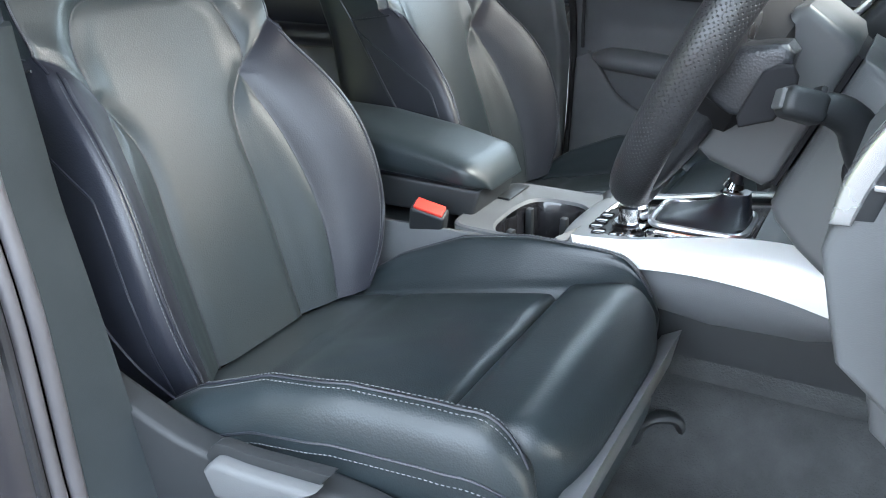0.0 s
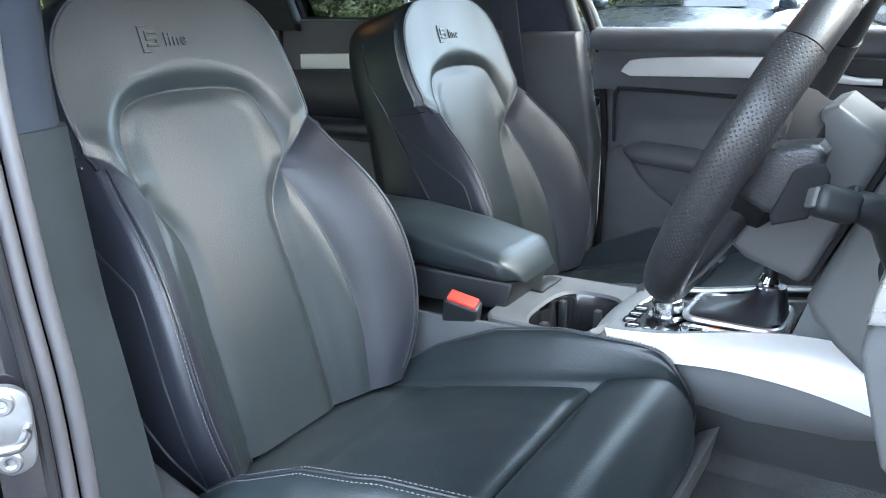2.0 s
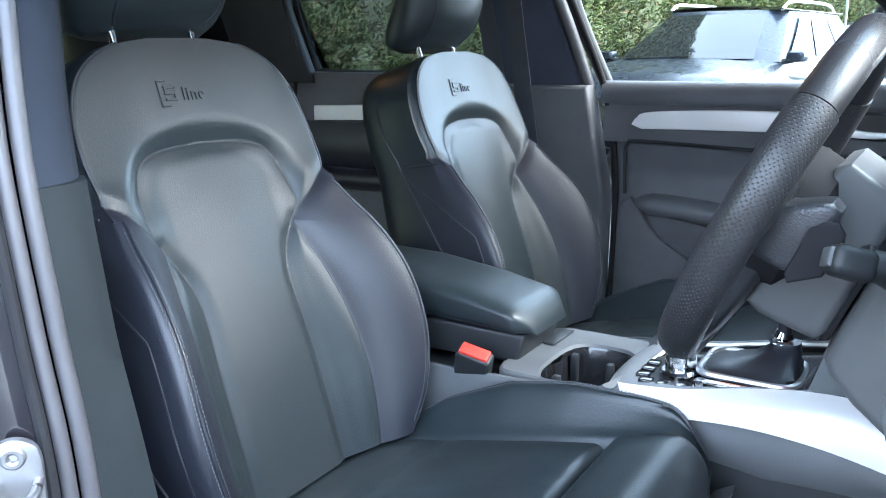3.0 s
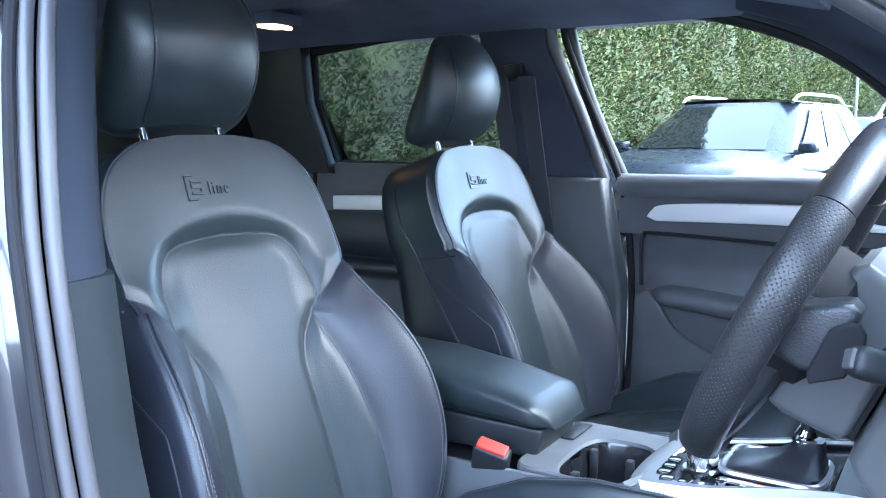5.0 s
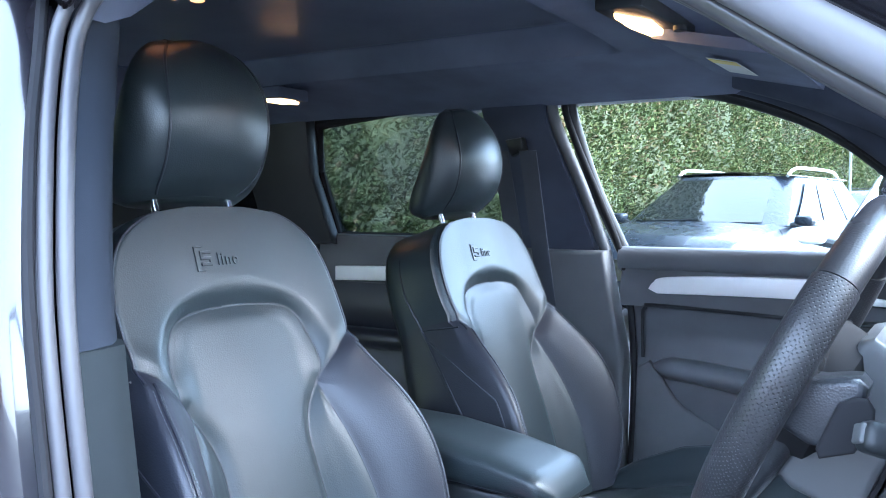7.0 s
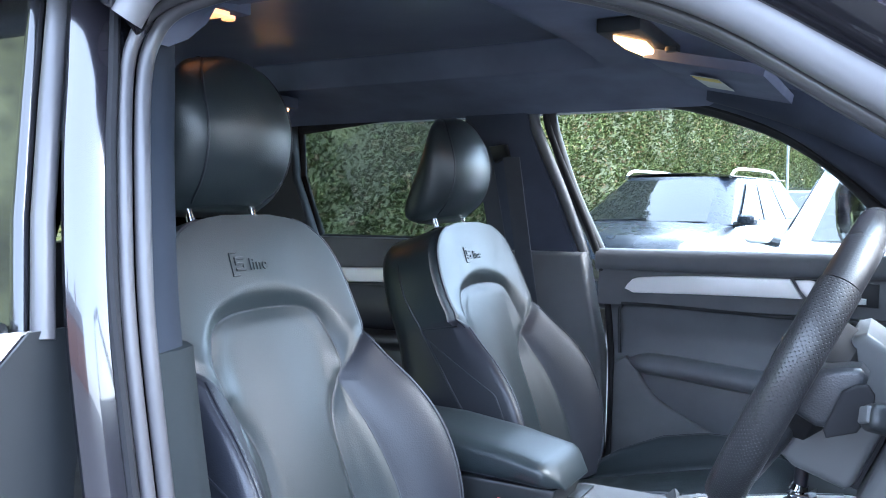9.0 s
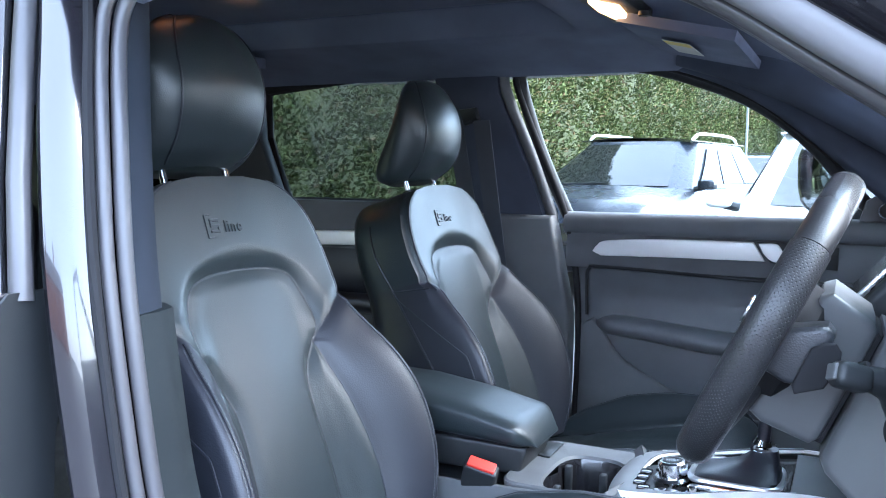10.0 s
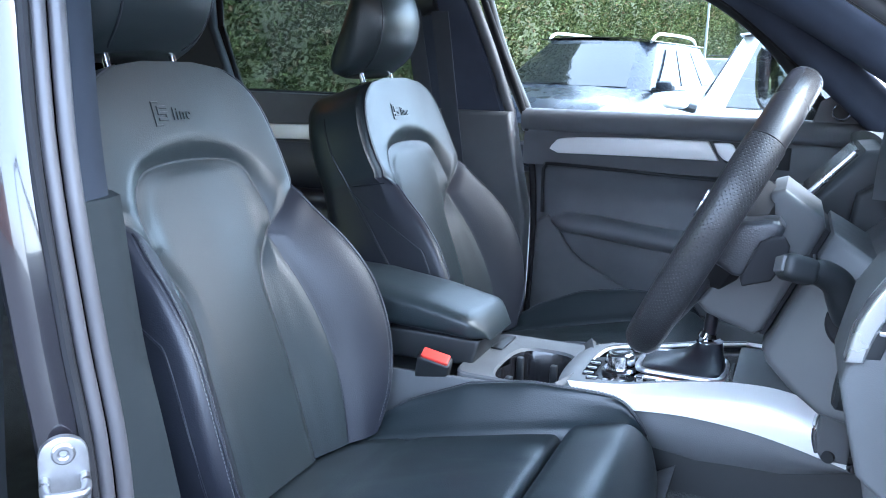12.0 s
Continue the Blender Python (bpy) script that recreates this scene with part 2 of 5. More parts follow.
STRIP = flat2([(0.120, 0.360), (0.138, 0.27), (0.150, 0.17), (0.150, 0.09), (0.140, 0.0)], 20)
SIDE_SEAM_H, SIDE_SEAM_N = (0.0, 0.10, 0.25, 0.34, 0.42, 0.50, 0.58), (0.035, 0.02, -0.005, -0.035, -0.065, -0.085, -0.09)


def crest_off(h):
    return glide(h, (0, 0.06, 0.15, 0.25, 0.33, 0.39, 0.43, 0.47, 0.63), (0.06, 0.085, 0.102, 0.100, 0.076, 0.040, 0.016, 0.008, 0.0))


def back_off(y, h):
    """How far the backrest's front stands out at a place across and up it."""
    a = abs(y)
    w = glide(h, BACK_H, BACK_W)
    base = glide(h, (0, 0.1, 0.25, 0.38, 0.5, 0.63), BACK_BASE)
    d = base + crest_off(h) * smooth(0.09, max(0.14, w - 0.004), a)
    dome = math.hypot(a / 0.132, max(0.0, h - 0.39) / 0.106)
    d += 0.012 * smooth(0.34, 0.44, h) * smooth(0.85, 1.35, dome)
    d += 0.004 * smooth(0.10, 0.0, a) * smooth(0.02, 0.2, h) * smooth(0.48, 0.3, h)
    dent = 0.0
    for line, deep, wide in ((INSERT, 0.0075, 0.013), (HOOD, 0.0060, 0.014), (CHEST, 0.0060, 0.012), (STRIP, 0.0062, 0.011)):
        q = near_line(a, h, line)
        if q < 0.04:
            dent += (deep * math.exp(-((q / wide) ** 2)) + 0.0022 * math.exp(-((q / 0.0034) ** 2))) ** 4
    d -= dent ** 0.25
    e = w - a
    r = 0.018 - 0.006 * smooth(0.38, 0.44, h)
    if e < r:
        d -= r - math.sqrt(max(0.0, r * r - (r - e) ** 2))
    return d


def side_point(s, h, n, lift=0.0):
    """A place on the backrest's side wall, n back from the front plane."""
    w = glide(h, BACK_H, BACK_W)
    f = lerp(n, (-0.15, -0.13, -0.10, -0.05, 0.0, 0.08), (0.86, 0.97, 1.03, 1.05, 1.035, 1.0))
    return back_point(s * (w * f + lift), h, n)


def back_point(y, h, off=None, lift=0.0):
    return SEAT_B + SEAT_U * h + SEAT_N * ((back_off(y, h) if off is None else off) + lift) + Vector((0, y, 0))


def make_backrest(seat):
    rings = []
    hs = [0.632 * math.sin(math.pi / 2 * k / 230) ** 0.9 if k else 0.0 for k in range(231)]
    for h in hs:
        w = glide(h, BACK_H, BACK_W)
        half = [back_off(w * i / 110, h) for i in range(111)]
        ring = [back_point(w * (i / 110 - 1), h, half[abs(i - 110)]) for i in range(221)]
        edge = half[110]
        wall = (edge * 0.7, edge * 0.35, 0.0, -0.03, -0.05, -0.08, -0.10, -0.13, -0.15)
        wall = [min(edge - 0.003 * (k + 1), n) for k, n in enumerate(wall)]
        ring += [side_point(1, h, n) for n in wall]
        ring += [back_point(f * w, h, -0.158) for f in (0.7, 0.3, -0.3, -0.7)]
        ring += [side_point(-1, h, n) for n in wall[::-1]]
        rings.append(ring)
    bm = loft(rings)
    for f in bm.faces:
        c = f.calc_center_median() - SEAT_B
        h, a = c.dot(SEAT_U), abs(c.y)
        strip_y = lerp(h, [q[1] for q in STRIP[::-1]], [q[0] for q in STRIP[::-1]])
        chest_h = lerp(a, [q[0] for q in CHEST], [q[1] for q in CHEST])
        f.material_index = int(a > strip_y and h < chest_h) if h < 0.44 else 0
    back = part("backrest", bm, LEATHER, seat, "black leather backrest with raised side bolsters and sewn panels", 60)
    back.data.materials.append(LEATHER_DARK)
    for s in (1, -1):
        def rim_at(inset, h):
            return back_point(s * (glide(h, BACK_H, BACK_W) - inset), h, lift=0.0006)
        for inset in (0.010, 0.020):
            part("stitching", stitches([rim_at(inset, h) for h in np.linspace(0.02, 0.400, 60)], SEAT_N), THREAD, back, "pale grey stitching")
        for line in (STRIP[2:], CHEST[1:9], INSERT[1:], HOOD[:-1]):
            part("seam", tube([back_point(s * a, h, lift=-0.0006) for a, h in line], 0.0012, 6), LEATHER_DARK, back)
        part("edge_piping", tube([rim_at(0.005, h) for h in np.linspace(0.405, 0.625, 40)], 0.0020, 8), LEATHER_DARK, back, "raised leather piping")
        part("piping", tube([rim_at(0.015, h) for h in np.linspace(0.01, 0.405, 60)], 0.0019, 6), LEATHER_DARK, back)
        long_seam = [side_point(s, h, lerp(h, SIDE_SEAM_H, SIDE_SEAM_N), 0.0006) for h in np.linspace(0.01, 0.57, 60)]
        part("side_seam", tube(long_seam, 0.0022, 6), LEATHER_DARK, back)
        cross = [side_point(s, 0.425 - 0.012 * f, lerp(0.425, SIDE_SEAM_H, SIDE_SEAM_N) * (1 - f) + 0.016 * f, 0.0006) for f in np.linspace(0, 1, 14)]
        part("cross_seam", tube(cross, 0.0016, 6), LEATHER_DARK, back)
        bow = [side_point(s, h, min(crest_off(h) - 0.030, -0.058 + 0.9 * (0.405 - h)), 0.0006) for h in np.linspace(0.405, 0.02, 60)]
        part("bow_seam", tube(bow, 0.0016, 6), LEATHER_DARK, back)
    # embossed mark and word on the chest panel
    mark = thing_mark()
    mark.parent = back


def thing_mark():
    """A pressed emblem shape and the word beside it, laid on the chest panel."""
    c = bpy.data.curves.new("word", "FONT")
    c.body, c.size, c.extrude, c.space_character = "line", 0.026, 0.0012, 1.15
    tmp = bpy.data.objects.new("word", c)
    me = bpy.data.meshes.new_from_object(tmp)
    bpy.data.objects.remove(tmp)
    bm = bmesh.new()
    bm.from_mesh(me)
    bars = [box(-0.042, -0.0395, -0.006, 0.027, -0.001, 0.001, 0.0005, 1), box(-0.042, -0.026, -0.0075, -0.0055, -0.001, 0.001, 0.0005, 1), box(-0.042, -0.026, 0.0255, 0.0275, -0.001, 0.001, 0.0005, 1)]
    for v0, v1 in ((0.0, 0.0045), (0.0082, 0.0127), (0.0165, 0.021)):
        bars.append(box(-0.032, -0.010, v0, v1, -0.001, 0.001, 0.0008, 1))
    bars += [box(-0.032, -0.027, 0.011, 0.019, -0.001, 0.001, 0.0008, 1), box(-0.015, -0.010, 0.002, 0.011, -0.001, 0.001, 0.0008, 1)]
    bm = merge(bm, *bars)
    for v in bm.verts:
        y, h = v.co.x * 0.9 - 0.022 + 0.0, 0.548 + v.co.y
        v.co = back_point(y, h, lift=0.0004 + 1.5 * v.co.z)
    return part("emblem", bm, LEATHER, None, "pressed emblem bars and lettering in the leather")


def make_headrest(seat):
    head = part("headrest", headrest_mesh(), LEATHER, seat, "black leather headrest with sewn side panels", 60)
    for s in (1, -1):
        line = [head_point(0.0 if s > 0 else 0.25, v) for v in np.linspace(0.02, 0.985, 60)]
        part("side_piping", tube(line, 0.0020, 8), LEATHER_DARK, head)
        part("stitching", stitches([p + Vector((-0.004, s * 0.0035, 0)) for p in line[3:-3]], (0.3, s, 0)), THREAD, head, "pale grey stitching")
        post = [back_point(s * 0.068, h, -0.045) for h in (0.58, 0.62, 0.70)]
        part("post", tube(post, 0.0055, 12), CHROME, seat, "chrome headrest post")
        part("post_collar", disc(back_point(s * 0.068, 0.634, -0.045), SEAT_U, 0.012, 0.02), PLASTIC_D, seat)


def head_point(u, v):
    """The headrest's skin: u round it from one side over the front, v from bottom to top."""
    h = 0.655 + 0.212 * v
    w = glide(v, (0, 0.06, 0.2, 0.45, 0.65, 0.82, 0.93, 1), (0.098, 0.118, 0.127, 0.128, 0.124, 0.108, 0.082, 0.045))
    front = glide(v, (0, 0.08, 0.2, 0.4, 0.6, 0.8, 0.93, 1), (-0.030, 0.008, 0.036, 0.058, 0.064, 0.060, 0.050, 0.030))
    back = glide(v, (0, 0.08, 0.2, 0.4, 0.6, 0.8, 0.93, 1), (-0.082, -0.094, -0.085, -0.050, -0.016, 0.006, 0.014, 0.018))
    k = math.floor(u * 4) % 4
    f = u * 4 - math.floor(u * 4)
    # four runs: front, one side, back, other side; rounded where they meet
    corners = ((0.70, front - 0.010), (-0.70, front - 0.010), (-0.88, back + 0.004), (0.88, back + 0.004))
    a, b = corners[k], corners[(k + 1) % 4]
    bow = math.sin(math.pi * f) ** 0.75
    y = a[0] + (b[0] - a[0]) * f + (0, -0.20, 0, 0.20)[k] * bow
    n = a[1] + (b[1] - a[1]) * f + (0.016, 0, -0.010, 0)[k] * bow
    return SEAT_B + SEAT_U * h + SEAT_N * n + Vector((0, y * w, 0))


def headrest_mesh():
    vs = [0.5 - 0.5 * math.cos(math.pi * k / 60) for k in range(61)]
    return loft([[head_point(k / 112, v) for k in range(112)] for v in vs])


def plane_z(x):
    return 0.605 + 0.24 * (x + 0.66)


def pad(x0, x1, y0, y1, drop, r, puff, corner=0.0, nx=40, ny=40, extra=None):
    """A sewn cushion block: rounded rim of radius r, puffed middle, skirt of depth drop."""
    def top(u, v):
        x, y = x0 + (x1 - x0) * u, y0 + (y1 - y0) * v
        e = min(x - x0, x1 - x, y - y0, y1 - y)
        y = (y0 + y1) / 2 + (y - (y0 + y1) / 2) * math.sqrt(1 - corner * u**6)
        x -= 0.35 * corner * (x1 - x0) * abs(2 * v - 1) ** 5 * u**2
        z = plane_z(x) + puff * math.sin(math.pi * u) ** 0.5 * math.sin(math.pi * v) ** 0.5
        if extra:
            z += extra(x, y)
        if e < r:
            z -= r - math.sqrt(max(0.0, r * r - (r - e) ** 2))
        return Vector((x, y, z))
    uu = [0.5 - 0.5 * math.cos(math.pi * k / nx) for k in range(nx + 1)]
    vv = [0.5 - 0.5 * math.cos(math.pi * k / ny) for k in range(ny + 1)]
    bm = bmesh.new()
    g = [[bm.verts.new(top(u, v)) for u in uu] for v in vv]
    for a, b in zip(g, g[1:]):
        for i in range(nx):
            bm.faces.new((a[i], a[i + 1], b[i + 1], b[i]))
    rim = g[0] + [row[-1] for row in g[1:]] + g[-1][-2::-1] + [row[0] for row in g[-2:0:-1]]
    low = [bm.verts.new(v.co - Vector((0, 0, drop))) for v in rim]
    for i in range(len(rim)):
        j = (i + 1) % len(rim)
        bm.faces.new((rim[i], rim[j], low[j], low[i]))
    bm.faces.new(low)
    return bm


def bolster_section(x, s):
    """The outline of a cushion bolster at x, from the inner foot over the crest to the outer foot; s is the side."""
    rise = lerp(x, (-0.70, -0.62, -0.52, -0.42, -0.32, -0.26, -0.225), (0.02, 0.055, 0.075, 0.07, 0.050, 0.034, 0.02))
    out = lerp(x, (-0.70, -0.6, -0.45, -0.3, -0.225), (0.230, 0.250, 0.256, 0.246, 0.228))
    z = plane_z(min(x, -0.28))
    pts = [(0.165, -0.06), (0.17, 0.0), (0.185, 0.3 * rise), (0.205, 0.78 * rise), (out - 0.035, rise), (out - 0.012, rise - 0.008), (out, rise - 0.03), (out + 0.004, rise - 0.065), (out - 0.002, rise - 0.11), (out - 0.015, rise - 0.14)]
    f = math.sqrt(max(0.05, 1 - max(0.0, (x + 0.285) / 0.06) ** 2))
    return [Vector((x, s * (0.215 + (p.x - 0.215) * f), z - 0.05 + (p.y + 0.05) * f)) for p in curve([(a, b, 0) for a, b in pts], 30)]


def make_cushion(seat):
    def ridge(x, y):
        fold = sum(d * math.exp(-(((y - c - k * (x + 0.5)) / 0.007) ** 2)) * smooth(0.16, 0.03, abs(x + at)) for c, k, d, at in ((-0.05, 0.55, -0.0022, 0.55), (0.02, 0.35, -0.0016, 0.50), (0.09, -0.25, -0.0020, 0.46), (-0.11, 0.15, -0.0016, 0.44)))
        return fold - 0.005 * math.exp(-(((x + 0.60) / 0.010) ** 2)) + 0.004 * noise.noise((x * 9, y * 9, 3)) * smooth(0, 0.1, 0.2 - abs(y))
    part("cushion_insert", pad(-0.74, -0.352, -0.185, 0.185, 0.10, 0.016, 0.012, extra=ridge), LEATHER, seat, "creased leather seat insert", 60)
    def nose(x, y):
        return -0.050 * smooth(-0.28, -0.195, x) ** 1.8 + 0.012
    part("thigh_support", pad(-0.350, -0.200, -0.196, 0.196, 0.075, 0.026, 0.006, 0.30, extra=nose), LEATHER, seat, "rounded leather thigh support", 60)
    for s in (1, -1):
        xs = np.linspace(-0.70, -0.225, 48)
        bol = part("cushion_bolster", loft([bolster_section(x, s) for x in xs]), LEATHER, seat, "", 60)
        for k in (13, 15):
            part("piping" if k == 13 else "lower_piping", tube([bolster_section(x, s)[14 if k == 13 else 22] for x in xs[1:-1]], 0.0017, 6), LEATHER_DARK, bol)
        rows = [stitches([bolster_section(x, s)[k] + Vector((0, 0, 0.0007)) for x in xs[2:-2]], (0, s * 0.3, 0.95)) for k in (13, 15)]
        rows.append(stitches([bolster_section(x, s)[23] + Vector((0, s * 0.0007, 0)) for x in xs[2:-2]], (0, s, 0.1)))
        for row in rows:
            part("stitching", row, THREAD, bol, "pale grey stitching")


def make_seat(y, dz, label):
    seat = thing("front_seat", label, "car seat", 0, y, dz, "front seats")
    make_backrest(seat)
    make_headrest(seat)
    make_cushion(seat)
    part("front_panel", prism([(-0.215, 0.64), (-0.19, 0.655), (-0.20, 0.60), (-0.235, 0.53), (-0.27, 0.53)], "y", -0.20, 0.20, 0.004), PLASTIC, seat, "plastic panel under the seat's nose")
    part("seat_pan", box(-0.70, -0.27, -0.20, 0.20, 0.47, 0.58, 0.01), PLASTIC_D, seat)
    for s in (1, -1):
        part("rail", box(-0.80, -0.20, s * 0.19 - 0.018, s * 0.19 + 0.018, 0.462, 0.487, 0.004), PLASTIC_D, seat)
    return seat


driver_seat = make_seat(0.805, 0.0, "driver's seat in black leather with pale stitching and deep bolsters")
tagged(copy_thing(driver_seat, pose(0, 1.54, -0.021)), "front passenger seat in black leather with pale stitching")
side = flat2([(-0.82, 0.725), (-0.74, 0.700), (-0.67, 0.676), (-0.60, 0.655), (-0.54, 0.648), (-0.48, 0.652), (-0.40, 0.655), (-0.33, 0.645), (-0.26, 0.61)], 40)
part("side_trim", prism(side + [(-0.28, 0.50), (-0.80, 0.50)], "y", -0.292, -0.255, 0.008, 3), PLASTIC_D, driver_seat, "dark plastic side trim of the seat base")
lev = flat2([(-0.540, 0.650), (-0.525, 0.664), (-0.49, 0.665), (-0.45, 0.668), (-0.402, 0.672)], 16) + flat2([(-0.43, 0.645), (-0.48, 0.625), (-0.528, 0.622)], 10)
part("lever_recess", prism([(x * 1.0 + (x + 0.47) * 0.12, z + (z - 0.648) * 0.35) for x, z in lev], "y", -0.2945, -0.28, 0.001), PLASTIC_D, driver_seat)
part("height_lever", prism([(x, z - 0.005) for x, z in lev], "y", -0.312, -0.288, 0.007, 4), PLASTIC, driver_seat, "grey seat height lever")


# ---- car shell ----
def side_y(z, right=False):
    """The inner face of the cabin's side at a height: it leans in above the sill."""
    y = 1.97 - 0.28 * max(0.0, z - 1.11)
    return 2.34 - y if right else y


ground = sheet(lambda u, v: Vector((-60 + 120 * u, -60 + 120 * v, 0)), 8, 8)
tagged(part("ground", ground, ASPHALT), "grey asphalt car park ground", "ground", kind="structure")

floor = thing("floor", "dark carpeted car floor with raised sides", "floor", kind="structure")
part("carpet", sheet(lambda u, v: Vector((-2.4 + 3.1 * u, 0.46 + 1.42 * v, 0.465 + 0.16 * smooth(0.80, 1.0, u) + 0.10 * smooth(0.33, 0.42, v) * (1 - smooth(0.58, 0.67, v)))), 60, 60, 0.02), CARPET, floor)
part("sill", box(-0.70, 0.5, 0.34, 0.47, 0.30, 0.50, 0.02, 3), PLASTIC_D, floor)

roof = thing("ceiling", "dark cloth roof lining of the car", "headliner", kind="structure")
def roof_z(x, y):
    edge = min(1.0, abs(y - 1.17) / 0.70)
    front = -0.20 * smooth(-0.42, 0.30, x) ** 1.3
    return 1.515 - 0.075 * edge**3 + front - 0.03 * smooth(-1.5, -2.6, x)
def lining_z(x, y):
    """The lining steps up to the glass roof panel along a rounded edge."""
    inside = smooth(0.385, 0.355, abs(y - 1.17)) * smooth(-0.60, -0.64, x) * smooth(-1.96, -1.92, x)
    return roof_z(x, y) + 0.062 * inside
part("lining", sheet(lambda u, v: Vector((-2.6 + 2.55 * u, 0.50 + 1.34 * v, lining_z(-2.6 + 2.55 * u, 0.50 + 1.34 * v))), 150, 130, -0.010), CLOTH, roof)
part("glass_panel", sheet(lambda u, v: Vector((-1.90 + 1.24 * u, 0.83 + 0.68 * v, 1.569)), 8, 6, 0.004), mat("roof_blind", (0.11, 0.12, 0.165), 0.34, stain=0.12, stain_size=0.4), roof, "dark satin blind under the glass roof")
part("roof_skin", sheet(lambda u, v: Vector((-2.7 + 2.66 * u, 0.40 + 1.54 * v, roof_z(-2.7 + 2.66 * u, 0.40 + 1.54 * v) + 0.085 - 0.06 * abs(2 * v - 1) ** 4)), 40, 30, 0.01), PAINT, roof)

# far side: door, window, pillars
def lean_plate(poly, y0, depth, bevel=0.004, right=False):
    """A plate on the cabin side from (x, z) points; it follows the side's lean above the sill."""
    bm = prism(poly, "y", 0, depth, bevel)
    for v in bm.verts:
        v.co.y = (side_y(v.co.z) + y0 + v.co.y) if not right else (side_y(v.co.z, True) - y0 - v.co.y)
    return bm


door = thing("door_1", "closed front passenger door with silver trim strip", "car door", kind="structure")
part("door_core", prism([(-0.735, 0.45), (-0.70, 0.80), (-0.745, 1.105), (0.40, 1.105), (0.40, 0.45)], "y", 1.972, 2.06, 0.006), DOORSKIN, door)
part("sill_ledge", tube(curve([(-0.745, 1.975, 1.080), (-0.4, 1.972, 1.082), (0.0, 1.970, 1.082), (0.4, 1.965, 1.08)], 30), 0.032, 18, flat=0.95), DOORSKIN, door, "soft plastic window ledge")
part("upper_panel", sheet(lambda u, v: Vector((-0.735 + 1.1 * u, 1.945 + 0.02 * v - 0.012 * math.sin(math.pi * v), 0.968 + 0.105 * v)), 30, 10, 0.02), DOORSKIN, door)
strip = flat2([(-0.662, 1.012), (-0.650, 1.028), (-0.62, 1.041), (-0.455, 1.050), (-0.275, 1.052)], 20) + flat2([(-0.247, 1.008), (-0.452, 1.006), (-0.640, 1.002)], 14)
part("trim_strip", prism(strip, "y", 1.929, 1.95, 0.003), SILVER, door, "brushed silver trim strip")
part("handle_bezel", prism(flat2([(-0.268, 1.054), (-0.150, 1.053), (-0.09, 1.048)], 8) + flat2([(-0.09, 0.995), (-0.16, 0.998), (-0.235, 1.005)], 8), "y", 1.936, 1.952, 0.003), PLASTIC_D, door)
part("inner_handle", prism(flat2([(-0.262, 1.050), (-0.222, 1.050), (-0.205, 1.030), (-0.170, 1.018), (-0.115, 1.016)], 16) + flat2([(-0.115, 1.003), (-0.18, 1.003), (-0.230, 1.010), (-0.250, 1.026)], 12), "y", 1.922, 1.940, 0.004), SILVER, door, "silver door handle")
part("mid_panel", sheet(lambda u, v: Vector((-0.677 + 1.0 * u, 1.956 + 0.012 * math.cos(2 * math.pi * (v - 0.5)) * 0.6 + 0.01 * smooth(0.05, 0.0, u), 0.83 + 0.135 * v)), 40, 16, 0.03), DOORSKIN, door, "dark padded door insert")
part("panel_bead", tube(curve([(-0.676, 1.946, 0.845), (-0.678, 1.944, 0.93), (-0.672, 1.942, 0.965), (-0.63, 1.941, 0.972), (-0.3, 1.941, 0.962), (0.1, 1.941, 0.950)], 50), 0.0045, 8), PLASTIC_D, door)
def rest(u):
    x = -0.655 + 0.95 * u
    s = min(1.0, max(0.05, (x + 0.655) / 0.045)) ** 0.5
    low, high = 0.800 - 0.030 * smooth(0.0, 0.4, u), 0.850 - 0.022 * smooth(0.05, 0.4, u)
    mid, half = (low + high) / 2, (high - low) / 2
    return [Vector((x, 1.962 - 0.060 * s * max(0.0, math.cos(a)) ** 0.6, mid + half * s * math.sin(a))) for a in (math.pi * (k / 20 - 0.5) for k in range(21))]
part("armrest", loft([rest(k / 40) for k in range(41)]), DOORSKIN, door, "padded dark door armrest")
part("lower_panel", prism([(-0.70, 0.46), (-0.690, 0.82), (-0.66, 0.838)] + flat2([(-0.635, 0.815), (-0.585, 0.745), (-0.50, 0.695), (-0.42, 0.660), (-0.30, 0.630), (-0.1, 0.60)], 24) + [(0.38, 0.58), (0.38, 0.46)], "y", 1.938, 1.975, 0.008, 3), PLASTIC_G, door, "grey plastic lower door panel")
part("pocket", prism(flat2([(-0.635, 0.812), (-0.585, 0.742), (-0.50, 0.692), (-0.42, 0.657), (-0.30, 0.627), (-0.1, 0.597)], 24) + [(0.38, 0.577), (0.38, 0.80), (-0.60, 0.82)], "y", 1.946, 1.975, 0.006, 3), DOORSKIN, door)
part("door_edge_seal", tube(curve([(-0.703, 1.945, 0.55), (-0.698, 1.945, 0.70), (-0.700, 1.948, 0.84), (-0.715, 1.955, 0.98), (-0.745, 1.962, 1.10), (-0.79, 1.93, 1.23), (-0.835, 1.895, 1.36), (-0.856, 1.872, 1.44), (-0.846, 1.862, 1.478), (-0.80, 1.857, 1.492), (-0.66, 1.858, 1.487), (-0.52, 1.862, 1.470), (-0.39, 1.873, 1.432), (-0.27, 1.888, 1.377), (-0.155, 1.912, 1.288), (-0.09, 1.922, 1.235)], 90), 0.0085, 10), RUBBER_D, door)
win = [(-0.742, 1.10), (-0.807, 1.270), (-0.846, 1.434), (-0.838, 1.475), (-0.804, 1.483), (-0.659, 1.476), (-0.524, 1.460), (-0.397, 1.422), (-0.276, 1.368), (-0.160, 1.279), (-0.03, 1.13), (0.0, 1.10)]
